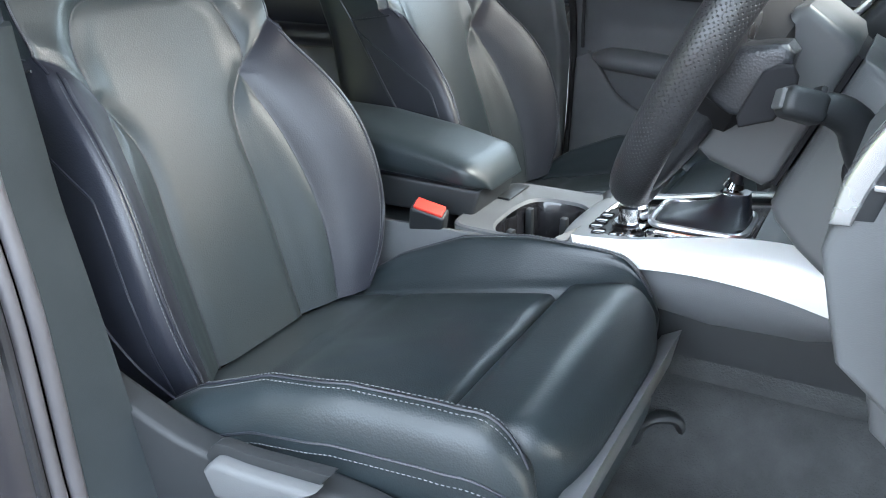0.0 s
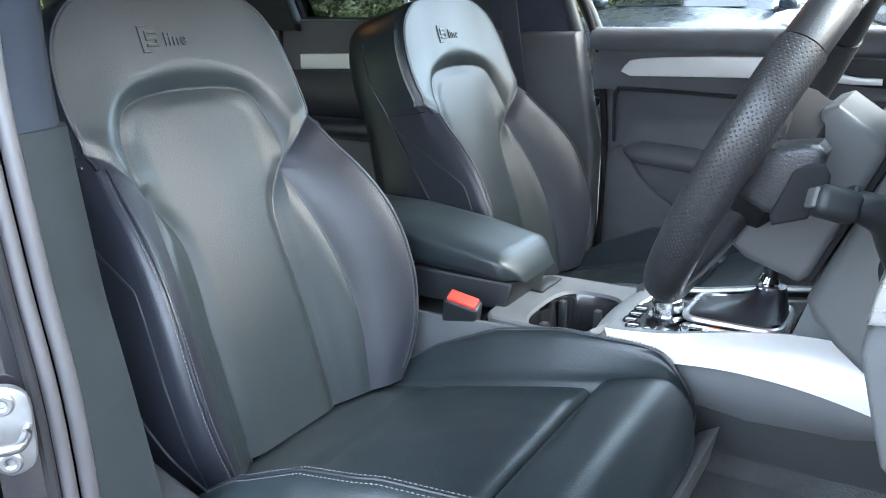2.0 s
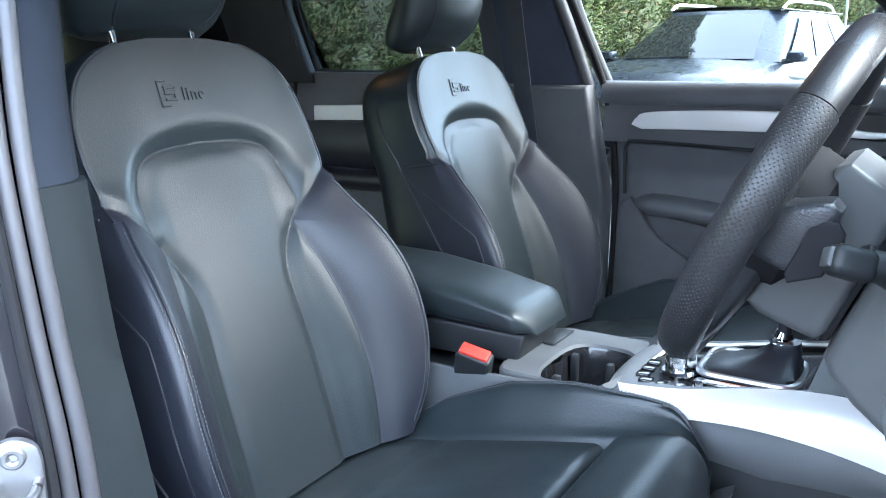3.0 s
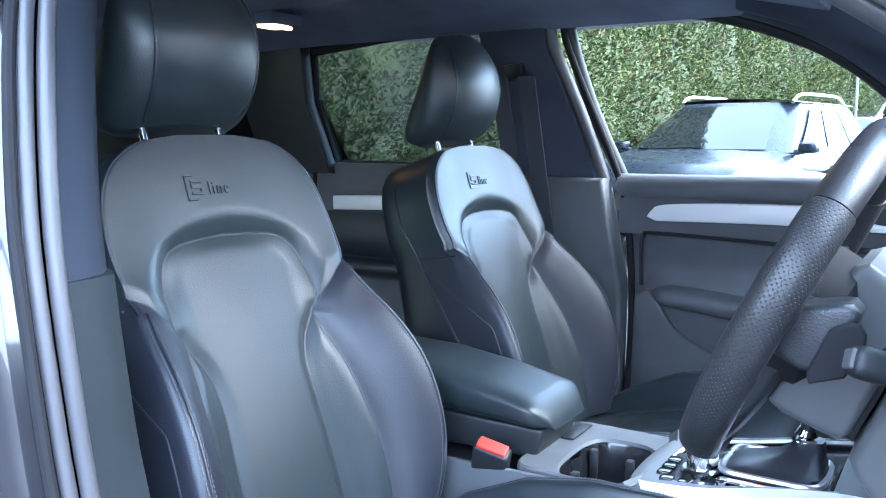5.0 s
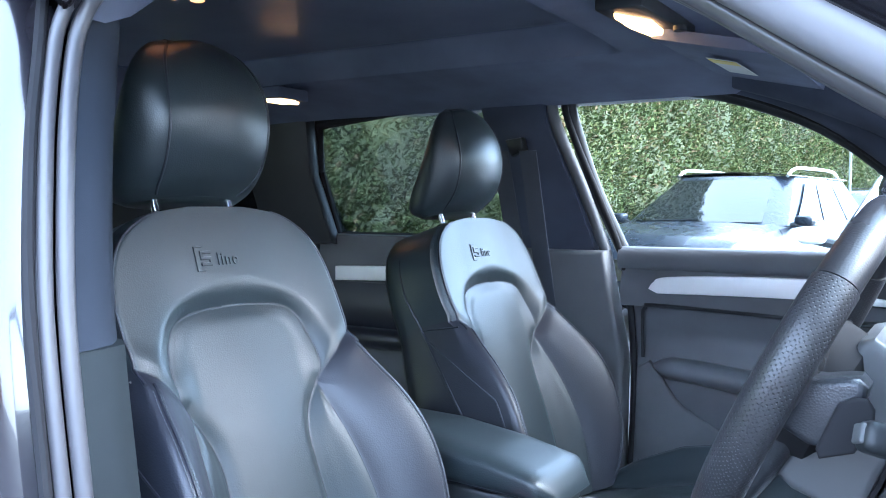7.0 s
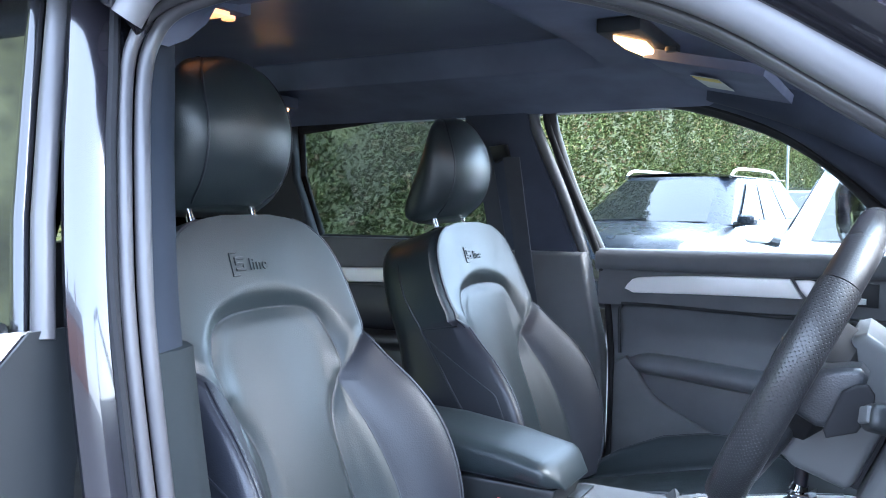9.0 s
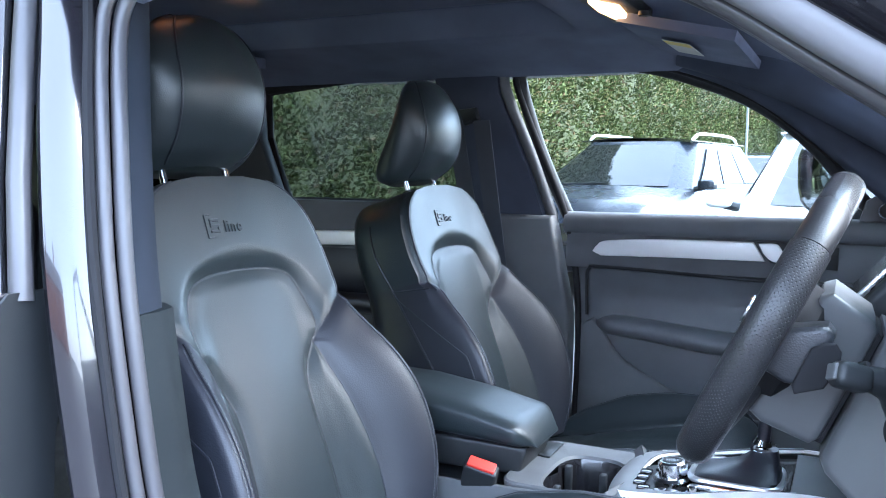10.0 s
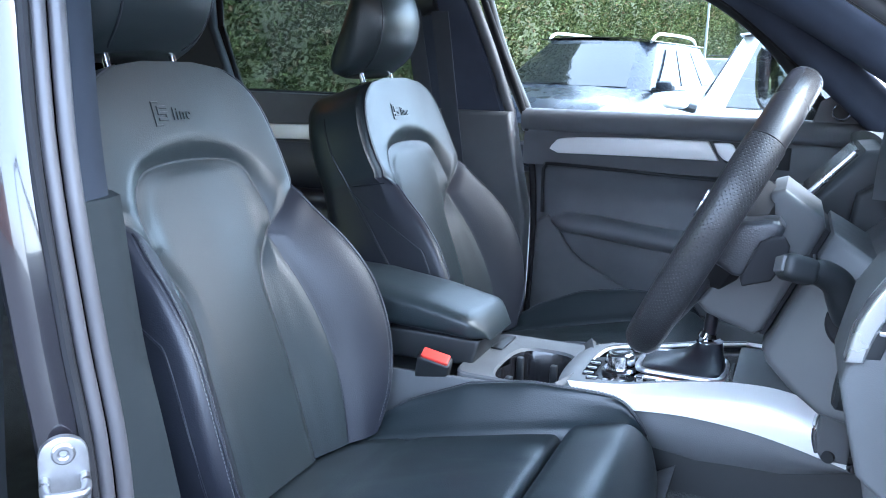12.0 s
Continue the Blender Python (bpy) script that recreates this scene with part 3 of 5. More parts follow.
frame_line = curve([(x - 0.006, side_y(z) + 0.022, z) for x, z in win[:4]] + [(x, side_y(z) + 0.022, z + 0.006) for x, z in win[4:]], 80)
part("window_frame", tube(frame_line, 0.017, 10), PLASTIC_D, door, "black window frame")
pane = part("window_pane", lean_plate([(x, z) for x, z in win], 0.022, 0.004, 0), WINDOW, door, "clear door window")
pane.visible_shadow = False
part("mirror_sail", lean_plate([(-0.055, 1.10), (-0.04, 1.155), (0.03, 1.155 + 0.05), (0.14, 1.13), (0.16, 1.10)], -0.012, 0.03, 0.004), DOORSKIN, door)
part("tweeter_ring", disc((0.004, 1.934, 1.136), (-0.15, -1, 0.28), 0.021, 0.012, 0.0015, 32, 0.0165), CHROME, door, "chrome speaker ring")
part("tweeter_mesh", disc((0.004, 1.938, 1.136), (-0.15, -1, 0.28), 0.017, 0.006), PLASTIC_D, door)

mirror = thing("wing_mirror", "black wing mirror outside the passenger window", "car mirror")
msec = flat2([(-0.20, 1.255), (-0.185, 1.285), (-0.13, 1.295), (-0.075, 1.280), (-0.055, 1.24), (-0.06, 1.16), (-0.085, 1.118), (-0.13, 1.108), (-0.175, 1.125), (-0.195, 1.17), (-0.20, 1.255)], 40)[:-1]
part("mirror_shell", prism(msec, "y", 2.16, 2.24, 0.025, 4), PAINT, mirror)
part("mirror_glass", prism([(-0.128 + (x + 0.128) * 0.90, 1.20 + (z - 1.20) * 0.90) for x, z in msec], "y", 2.157, 2.163, 0.001), mat("mirror_silver", (0.75, 0.78, 0.8), 0.02, metal=1.0, stain=0.0, smudge=0.0), mirror, "mirror glass showing the hedge").matrix_world = Matrix.Translation((-0.128, 2.16, 0)) @ Matrix.Rotation(radians(-13), 4, "Z") @ Matrix.Translation((0.128, -2.165, 0))
part("mirror_arm", box(-0.07, 0.02, 2.02, 2.20, 1.10, 1.14, 0.012, 3), PLASTIC_D, mirror)

pillar_b = thing("pillar_far", "dark trimmed door pillar with seat belt", "car pillar", kind="structure")
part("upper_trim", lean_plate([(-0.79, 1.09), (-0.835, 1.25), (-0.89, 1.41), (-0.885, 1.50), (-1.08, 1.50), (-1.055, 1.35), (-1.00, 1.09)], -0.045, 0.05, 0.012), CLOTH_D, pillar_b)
part("edge_trim", tube(curve([(-0.775, 1.950, 1.095), (-0.82, 1.905, 1.25), (-0.872, 1.862, 1.40), (-0.880, 1.850, 1.455), (-0.855, 1.842, 1.495)], 30), 0.014, 10), DOORSKIN, pillar_b)
part("lower_trim", prism([(-0.716, 0.47), (-0.712, 0.84), (-0.765, 1.10), (-1.01, 1.10), (-1.04, 0.47)], "y", 1.90, 1.97, 0.012, 3), PLASTIC, pillar_b)
WEB = mat("webbing", (0.05, 0.055, 0.068), 0.8, grain=0.0003, size=0.0015, weave=True, spec=0.2)
belt = thing("seat_belt", "black webbing belt on the pillar", "seat belt")
for k in (0, 1):
    part("webbing", sheet(lambda u, v: Vector((-0.955 + 0.05 * k + 0.045 * u - 0.06 * v + 0.02 * k * v, 1.862 + 0.012 * k - 0.07 * v, 0.86 + 0.48 * v)), 2, 14, 0.0015), WEB, belt)
part("belt_guide", lean_plate([(-0.985, 1.33), (-0.945, 1.345), (-0.95, 1.375), (-0.995, 1.37)], -0.075, 0.03, 0.006), PLASTIC_D, belt)
part("belt_clip", tube([(-0.905, 1.855, 0.885), (-0.90, 1.85, 0.905), (-0.895, 1.85, 0.915)], 0.004, 8), CHROME, belt)

rear = thing("door_2", "closed rear passenger door with silver trim strip", "car door", kind="structure")
part("door_core", prism([(-1.03, 0.45), (-1.0, 1.122), (-1.70, 1.122), (-1.80, 0.45)], "y", 1.955, 2.06, 0.012), PLASTIC, rear)
part("trim_strip", prism([(-1.08, 1.036), (-1.40, 1.034), (-1.62, 1.026), (-1.62, 0.984), (-1.40, 0.992), (-1.08, 0.992)], "y", 1.930, 1.958, 0.004), SILVER, rear, "brushed silver trim strip")
part("pad", sheet(lambda u, v: Vector((-1.06 - 0.65 * u, 1.950 - 0.012 * math.sin(math.pi * v), 0.85 + 0.13 * v)), 10, 10, -0.02), LEATHER_DARK, rear)
part("armrest", tube(curve([(-1.06, 1.93, 0.83), (-1.4, 1.915, 0.825), (-1.70, 1.93, 0.82)], 14), 0.03, 12), LEATHER_DARK, rear)
rwin = [(-1.011, 1.112), (-1.024, 1.351), (-1.079, 1.479), (-1.364, 1.470), (-1.653, 1.443), (-1.682, 1.306), (-1.641, 1.112)]
part("window_frame", tube([(x, side_y(z) + 0.02, z) for x, z in rwin + rwin[:1]], 0.016, 8), RUBBER_D, rear)
pane = part("window_pane", lean_plate(rwin, 0.02, 0.004, 0), TINTED, rear, "tinted rear side window")
rear_q = thing("pillar_rear", "dark trimmed rear pillar and quarter window", "car pillar", kind="structure")
part("rear_trim", lean_plate([(-1.63, 1.09), (-1.672, 1.30), (-1.645, 1.50), (-1.86, 1.50), (-1.93, 1.30), (-1.90, 1.09)], -0.04, 0.05, 0.012), PLASTIC_D, rear_q)
part("tail_trim", lean_plate([(-2.28, 1.09), (-2.35, 1.50), (-2.70, 1.50), (-2.75, 1.09)], -0.04, 0.05, 0.012), PLASTIC_D, rear_q)
part("lower_trim", prism([(-1.72, 0.45), (-1.70, 1.12), (-2.75, 1.12), (-2.75, 0.45)], "y", 1.94, 2.04, 0.01), PLASTIC_D, rear_q)
part("rear_quarter_pane", lean_plate([(-1.90, 1.10), (-1.88, 1.47), (-2.33, 1.44), (-2.30, 1.10)], 0.02, 0.004, 0), TINTED, rear_q)
rail = thing("roof_rail_far", "dark padded rail over the passenger side windows", "roof rail", kind="structure")
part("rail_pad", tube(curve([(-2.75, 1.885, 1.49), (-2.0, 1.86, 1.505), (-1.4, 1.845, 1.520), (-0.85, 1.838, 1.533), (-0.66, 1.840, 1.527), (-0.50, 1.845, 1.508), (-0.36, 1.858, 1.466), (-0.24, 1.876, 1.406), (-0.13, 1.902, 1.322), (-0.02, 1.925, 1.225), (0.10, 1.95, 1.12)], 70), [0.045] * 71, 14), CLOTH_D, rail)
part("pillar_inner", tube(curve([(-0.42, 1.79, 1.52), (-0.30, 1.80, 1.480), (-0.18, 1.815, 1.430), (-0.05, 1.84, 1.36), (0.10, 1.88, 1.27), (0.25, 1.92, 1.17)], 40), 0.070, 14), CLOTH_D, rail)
part("outer_rail", tube(curve([(-2.75, 1.95, 1.47), (-1.4, 1.92, 1.53), (-0.66, 1.91, 1.53), (-0.36, 1.925, 1.47), (-0.13, 1.965, 1.33), (0.12, 2.01, 1.12)], 50), 0.045, 12), PAINT, rail)
part("grab_handle", tube(curve([(-0.66, 1.80, 1.520), (-0.64, 1.775, 1.497), (-0.56, 1.770, 1.486), (-0.48, 1.775, 1.482), (-0.46, 1.80, 1.498)], 20), 0.010, 10), CLOTH, rail)

# the tailgate end closes the cabin
tail = thing("wall_rear", "dark rear end of the cabin with tailgate window", "car tailgate", kind="structure")
part("tailgate", box(-2.80, -2.72, 0.40, 1.94, 0.30, 1.08, 0.02), PLASTIC_D, tail)
part("tailgate_pane", sheet(lambda u, v: Vector((-2.76 + 0.18 * v, 0.46 + 1.42 * u, 1.08 + 0.40 * v)), 2, 2, 0.004), TINTED, tail)

# near side: door aperture, pillar and rear door
near = thing("pillar_near", "black painted door pillar with rubber seals and grey trim", "car pillar", kind="structure")
SEAL = [(-0.66, 0.45, 0.48), (-0.675, 0.45, 0.60), (-0.686, 0.45, 0.80), (-0.708, 0.45, 0.93), (-0.733, 0.452, 1.10), (-0.757, 0.470, 1.25), (-0.781, 0.495, 1.345), (-0.781, 0.507, 1.39), (-0.760, 0.517, 1.422), (-0.70, 0.523, 1.437), (-0.60, 0.525, 1.442), (-0.45, 0.522, 1.428), (-0.35, 0.514, 1.406), (-0.263, 0.506, 1.381), (-0.173, 0.495, 1.342), (-0.068, 0.475, 1.272), (0.10, 0.45, 1.16), (0.30, 0.42, 1.02)]
seal_line = curve(SEAL, 160)
part("seal_inner", tube(seal_line, 0.0085, 12), RUBBER, near, "grey rubber door seal")
part("seal_outer", tube([p + Vector((-0.008, -0.016, 0.004)) for p in seal_line], 0.0075, 12), RUBBER, near, "grey rubber door seal")


def pillar_ring(p, pts):
    return [p + Vector((a, b, 0)) for a, b in pts]


up = curve(SEAL[:7] + [(-0.800, 0.515, 1.42), (-0.815, 0.540, 1.52)], 70)
part("pillar_trim_upper", loft([pillar_ring(p, [(0.002, 0.004), (-0.004, 0.030), (-0.014, 0.058), (-0.034, 0.078), (-0.10, 0.085), (-0.10, 0.0)]) for p in up if p.z > 1.035]), TRIM_U, near, "dark grey upper pillar trim")
part("pillar_trim_lower", loft([pillar_ring(p, [(0.004, 0.003), (0.004 + 0.02 * smooth(0.85, 0.5, p.z), 0.034), (-0.006 + 0.05 * smooth(0.9, 0.5, p.z), 0.066), (-0.034, 0.084), (-0.10, 0.09), (-0.10, 0.0)]) for p in up if p.z < 1.062]), TRIM_B, near, "grey lower pillar trim")
part("painted_pillar", loft([pillar_ring(p, [(-0.010, -0.022), (-0.013, -0.030), (-0.018, -0.044), (-0.028, -0.056), (-0.042, -0.062), (-0.054, -0.056), (-0.060, -0.040), (-0.10, -0.02), (-0.10, 0.02), (-0.012, 0.0)]) for p in up]), PAINT, near, "glossy black paint with reflections")
part("gap_strip", tube([p + Vector((-0.012, -0.030, 0)) for p in up if p.z > 0.5], 0.006, 8), RUBBER_D, near)
top_line = curve(SEAL[7:], 100)
part("frame_paint", loft([[p + Vector(q) for q in ((0.0, -0.022, 0.006), (0.004, -0.040, 0.018), (0.004, -0.070, 0.030), (0.0, -0.082, 0.060), (-0.01, -0.04, 0.10), (-0.01, 0.03, 0.11), (-0.01, 0.03, 0.03), (0, 0.0, 0.012))] for p in top_line]), PAINT, near)
# sky sheen on the rubber is put into this strip's paler colour
part("frame_seal", tube([p + Vector((0.004, -0.040, 0.020)) for p in top_line], 0.019, 16), mat("sky_sheen_seal", (0.17, 0.165, 0.175), 0.42, stain=0.08), near, "grey rubber strip on the door frame")
part("frame_trim", loft([[p + Vector(q) for q in ((0.0, 0.006, 0.002), (-0.012, 0.035, 0.004), (-0.022, 0.075, 0.020), (-0.026, 0.11, 0.045), (-0.02, 0.11, 0.07), (0, 0.02, 0.05))] for p in top_line]), CLOTH, near, "dark cloth-covered frame trim")
striker = thing("door_striker", "steel door striker loop bolted to the pillar", "door striker")
sm = Matrix.Translation((-0.698, 0.388, 0.802)) @ Vector((0.75, -0.66, 0)).to_track_quat("Z", "Y").to_matrix().to_4x4()
plate = flat2([(-0.020, -0.034), (0, -0.045), (0.020, -0.034), (0.023, 0), (0.020, 0.034), (0, 0.045), (-0.020, 0.034), (-0.023, 0), (-0.020, -0.034)], 32)[:-1]
part("plate", moved(prism(plate, "z", -0.006, 0.004, 0.002), sm), STEEL, striker)
part("loop", moved(tube(curve([(-0.018, 0.002, 0.0), (-0.018, 0.002, 0.03), (-0.012, 0.002, 0.042), (0.012, 0.002, 0.042), (0.018, 0.002, 0.03), (0.018, 0.002, 0.0)], 30), 0.005, 10), sm), STEEL, striker)
for s in (1, -1):
    part("bolt", moved(disc((0, s * 0.029, 0.010), (0, 0, 1), 0.011, 0.008, 0.002, 20, 0.004), sm), STEEL, striker)

near_rear = thing("door_3", "closed black rear door beside the pillar with window", "car door", kind="structure")
def skin_y(z):
    return lerp(z, (0.3, 0.5, 0.75, 0.95, 1.04, 1.075, 1.09), (0.30, 0.262, 0.250, 0.262, 0.292, 0.330, 0.345))
part("door_skin", sheet(lambda u, v: Vector((-0.800 - 0.9 * u, skin_y(0.3 + 0.79 * v) + (0.05 * smooth(0.012, 0.0, u)), 0.3 + 0.79 * v)), 60, 40, -0.003), PAINT, near_rear, "black door panel reflecting the sky")
part("door_jamb", sheet(lambda u, v: Vector((-0.797 - 0.01 * u, skin_y(0.3 + 0.79 * v) + 0.02 + 0.14 * u, 0.3 + 0.79 * v)), 4, 20, 0.003), PLASTIC_D, near_rear)
nwin = [(-0.835, 1.09), (-0.865, 1.27), (-0.905, 1.46), (-1.6, 1.45), (-1.70, 1.09)]
part("window_rubber", tube([(-0.805, 0.385, 1.08), (-0.822, 0.400, 1.20), (-0.848, 0.430, 1.32), (-0.872, 0.462, 1.45)], 0.012, 10), RUBBER, near_rear, "grey rubber window surround")
part("window_edge", tube([(-0.830, 0.378, 1.08), (-0.847, 0.393, 1.20), (-0.873, 0.423, 1.32), (-0.897, 0.455, 1.45)], 0.010, 10), GLOSS, near_rear)
part("window_pane", lean_plate(nwin, -0.006, 0.004, 0, right=True), mat("dark_window", (0.01, 0.011, 0.012), 0.03, stain=0.0, smudge=0.0, coat=1.0), near_rear, "dark window mirroring the pale sky")
part("waist_strip", tube([(-0.815, 0.345, 1.092), (-1.7, 0.335, 1.092)], 0.010, 8), CHROME, near_rear, "bright window sill strip")

# roof lamps, one lamp reflection and the visor label
lamp = thing("dome_lamp", "lit warm white dome lamp in the roof lining", "ceiling lamp")
part("bezel", box(-0.490, -0.418, 1.146, 1.420, 1.491, 1.515, 0.004), PLASTIC_D, lamp)
part("lens", prism([(-0.469, 1.172), (-0.436, 1.244), (-0.442, 1.317), (-0.441, 1.385), (-0.463, 1.345), (-0.473, 1.252)], "z", 1.482, 1.494, 0.003), WARM, lamp, "glowing lens")
part("switch", disc((-0.40, 1.27, 1.475), (0, 0, -1), 0.010, 0.008), PLASTIC_D, lamp)
# the dim second one stands in for a lamp's reflection in the glass roof
for x, y, z, glow in ((-1.46, 1.545, 1.462, WARM), (-0.93, 0.757, 1.489, LAMP_REFLECTION)):
    roof_glow = thing("lamp_or_reflection", "warm reading lamp glow in the roof, the dim one a reflection", "ceiling lamp", group="reading lamps")
    part("bezel", box(x - 0.030, x + 0.030, y - 0.056, y + 0.050, z + 0.002, z + 0.03, 0.004), CLOTH, roof_glow)
    part("lens", prism([(x - 0.022, y - 0.050), (x + 0.020, y - 0.040), (x + 0.022, y + 0.012), (x - 0.020, y + 0.010)], "z", z - 0.006, z + 0.01, 0.003), glow, roof_glow, "glowing lens")
    part("button", disc((x, y + 0.033, z - 0.004), (0, 0, -1), 0.010, 0.01), glow, roof_glow)
visor = thing("sun_visor", "folded dark sun visor with a pale warning label", "sun visor")
part("flap", sheet(lambda u, v: Vector((-0.46 + 0.20 * u, 1.32 + 0.44 * v, 1.478 - 0.045 * u)), 4, 8, -0.018), CLOTH, visor)
part("label", sheet(lambda u, v: Vector((-0.400 + 0.050 * u, 1.42 + 0.17 * v, 1.458 - 0.0115 * u)), 1, 1, 0.001), mat("label_paper", (0.42, 0.42, 0.36), 0.6), visor, "pale label with a yellow patch")
part("label_patch", sheet(lambda u, v: Vector((-0.398 + 0.046 * u, 1.425 + 0.04 * v, 1.4565 - 0.0105 * u)), 1, 1, 0.001), mat("label_yellow", (0.55, 0.45, 0.08), 0.6), visor)

# ---- centre console ----
MID = 1.17
console = thing("centre_console", "centre console with silver surround, cup holders and gear lever", "car console")
DX, DZ = (-0.40, -0.36, -0.28, -0.20, -0.12, 0.0, 0.20), (0.718, 0.724, 0.733, 0.750, 0.762, 0.760, 0.80)
def deck_z(x):
    return lerp(x, DX, DZ)
part("body", prism([(-1.0, 0.47), (-1.0, 0.69), (-0.575, 0.695), (-0.555, 0.60), (-0.375, 0.60), (-0.365, 0.70), (-0.30, 0.705), (0.20, 0.705), (0.30, 0.47)], "y", 1.050, 1.290, 0.012, 3), PLASTIC_D, console)
part("deck", sheet(lambda u, v: Vector((-0.372 + 0.50 * u, 1.058 + 0.224 * v, deck_z(-0.372 + 0.50 * u) - 0.003)), 30, 10, 0.03), GLOSS, console, "black console deck")
near_top = curve([(-0.372, 1.070, 0.730), (-0.345, 1.060, 0.735), (-0.28, 1.056, 0.744), (-0.20, 1.055, 0.762), (-0.12, 1.055, 0.774), (-0.05, 1.052, 0.773), (0.03, 1.045, 0.752)], 40)
near_low = curve([(-0.340, 1.030, 0.703), (-0.315, 1.026, 0.708), (-0.25, 1.024, 0.718), (-0.18, 1.023, 0.722), (-0.10, 1.023, 0.716), (-0.03, 1.022, 0.703), (0.03, 1.020, 0.688)], 40)
def band(u, v):
    i = min(40, round(u * 40))
    a, b = near_top[i], near_low[i]
    return a.lerp(b, v) + Vector((0, -0.008, 0.006)) * math.sin(math.pi * v)
part("silver_side", sheet(band, 40, 10, -0.006), SILVER, console, "brushed silver console side")
RING = [(-0.12, 1.066), (-0.28, 1.068), (-0.330, 1.078), (-0.350, 1.105), (-0.356, 1.17), (-0.350, 1.235), (-0.330, 1.262), (-0.28, 1.272), (-0.12, 1.274)]
BRIM = [(-0.12, 1.056), (-0.29, 1.056), (-0.362, 1.060), (-0.386, 1.085), (-0.394, 1.17), (-0.386, 1.255), (-0.362, 1.280), (-0.29, 1.284), (-0.12, 1.284)]
ring_line, brim_line = curve([(x, y, 0) for x, y in RING], 70), curve([(x, y, 0) for x, y in BRIM], 70)
part("silver_frame", tube([Vector((p.x, p.y, deck_z(p.x) + 0.005)) for p in ring_line], 0.0042, 12, flat=0.7), SILVER, console, "thin brushed silver ring")
def surround(u, v):
    p = brim_line[round(u * 70)].lerp(ring_line[round(u * 70)], v)
    return Vector((p.x, p.y, deck_z(p.x) + 0.004 - 0.010 * (1 - v) ** 3))
part("deck_surround", sheet(surround, 70, 6, 0.006), mat("satin_grey", (0.17, 0.18, 0.19), 0.42, stain=0.06), console, "satin grey band round the controls")
part("silver_far", sheet(lambda u, v: Vector((-0.345 + 0.40 * u, 1.276 + 0.05 * v, deck_z(-0.345 + 0.40 * u) + 0.008 - 0.055 * v * v)), 24, 8, 0.005), SILVER, console, "brushed silver console side")
part("rear_plate", sheet(lambda u, v: Vector((-0.385 + 0.025 * math.sin(math.pi * v) - 0.02 * u, 1.045 + 0.25 * v, 0.732 - 0.020 * u)), 4, 20, -0.01), PLASTIC, console)
side_top = [p + Vector((0.0, 0.006, -0.004)) for p in near_low]
def side_pad(u, v):
    i = min(40, round(u * 40))
    p = side_top[i]
    low = lerp(u, (0, 0.25, 0.5, 0.75, 1), (0.66, 0.63, 0.612, 0.625, 0.67))
    return Vector((p.x + 0.02 * v, p.y + 0.012 - 0.016 * math.sin(math.pi * min(1, v * 1.1)) + 0.03 * v, p.z + (low - p.z) * v))
part("side_pad", sheet(side_pad, 40, 14, -0.01), PLASTIC, console, "dark padded console side")
part("side_carpet", sheet(lambda u, v: Vector((-0.60 + 0.95 * u, 1.052 - 0.035 * v**2, 0.63 - 0.165 * v)), 20, 10, -0.012), CARPET, console)
part("side_rear", prism([(-0.95, 0.50), (-0.95, 0.700), (-0.56, 0.712), (-0.385, 0.716), (-0.37, 0.70), (-0.36, 0.60), (-0.50, 0.50)], "y", 1.043, 1.052, 0.003), PLASTIC, console)

# cup tray with two joined wells
def ring(fx, fy, ex, cx, cy, z, n=56):
    pts = []
    for k in range(n):
        a = 2 * math.pi * k / n
        c, s = math.cos(a), math.sin(a)
        pts.append(Vector((cx + fx * math.copysign(abs(c) ** ex, c), cy + fy * math.copysign(abs(s) ** ex, s), z)))
    return pts
part("cup_tray", loft([ring(0.100, 0.118, 0.25, -0.462, MID, 0.690), ring(0.100, 0.118, 0.25, -0.462, MID, 0.716), ring(0.097, 0.115, 0.25, -0.462, MID, 0.719), ring(0.060, 0.092, 0.62, -0.445, MID - 0.025, 0.717), ring(0.057, 0.089, 0.62, -0.445, MID - 0.025, 0.712)], True, False), PLASTIC, console, "dark grey cup tray")
def well(f, z):
    """The outline of two joined round wells."""
    pts = []
    for p in ring(0.056 * f, 0.088 * f, 0.62, -0.445, MID - 0.025, z):
        waist = 1 - 0.20 * math.exp(-((p.y - MID + 0.025) / 0.022) ** 2)
        pts.append(Vector((-0.445 + (p.x + 0.445) * waist, p.y, z)))
    return pts
part("cup_well", loft([well(1.02, 0.712), well(1.0, 0.708), well(0.93, 0.645), well(0.80, 0.636), well(0.05, 0.635)], True, False), GLOSS, console, "glossy black joined cup wells")
for x, y in ((-0.478, 1.098), (-0.425, 1.185), (-0.490, 1.20)):
    part("cup_spring", box(x - 0.005, x + 0.007, y - 0.007, y + 0.007, 0.66, 0.708, 0.003), PLASTIC_D, console)
part("coin_slot", box(-0.548, -0.520, 1.19, 1.27, 0.718, 0.722, 0.002), PLASTIC_D, console)

# armrest over the console
arm = thing("armrest", "padded black leather armrest on the centre console", "armrest")
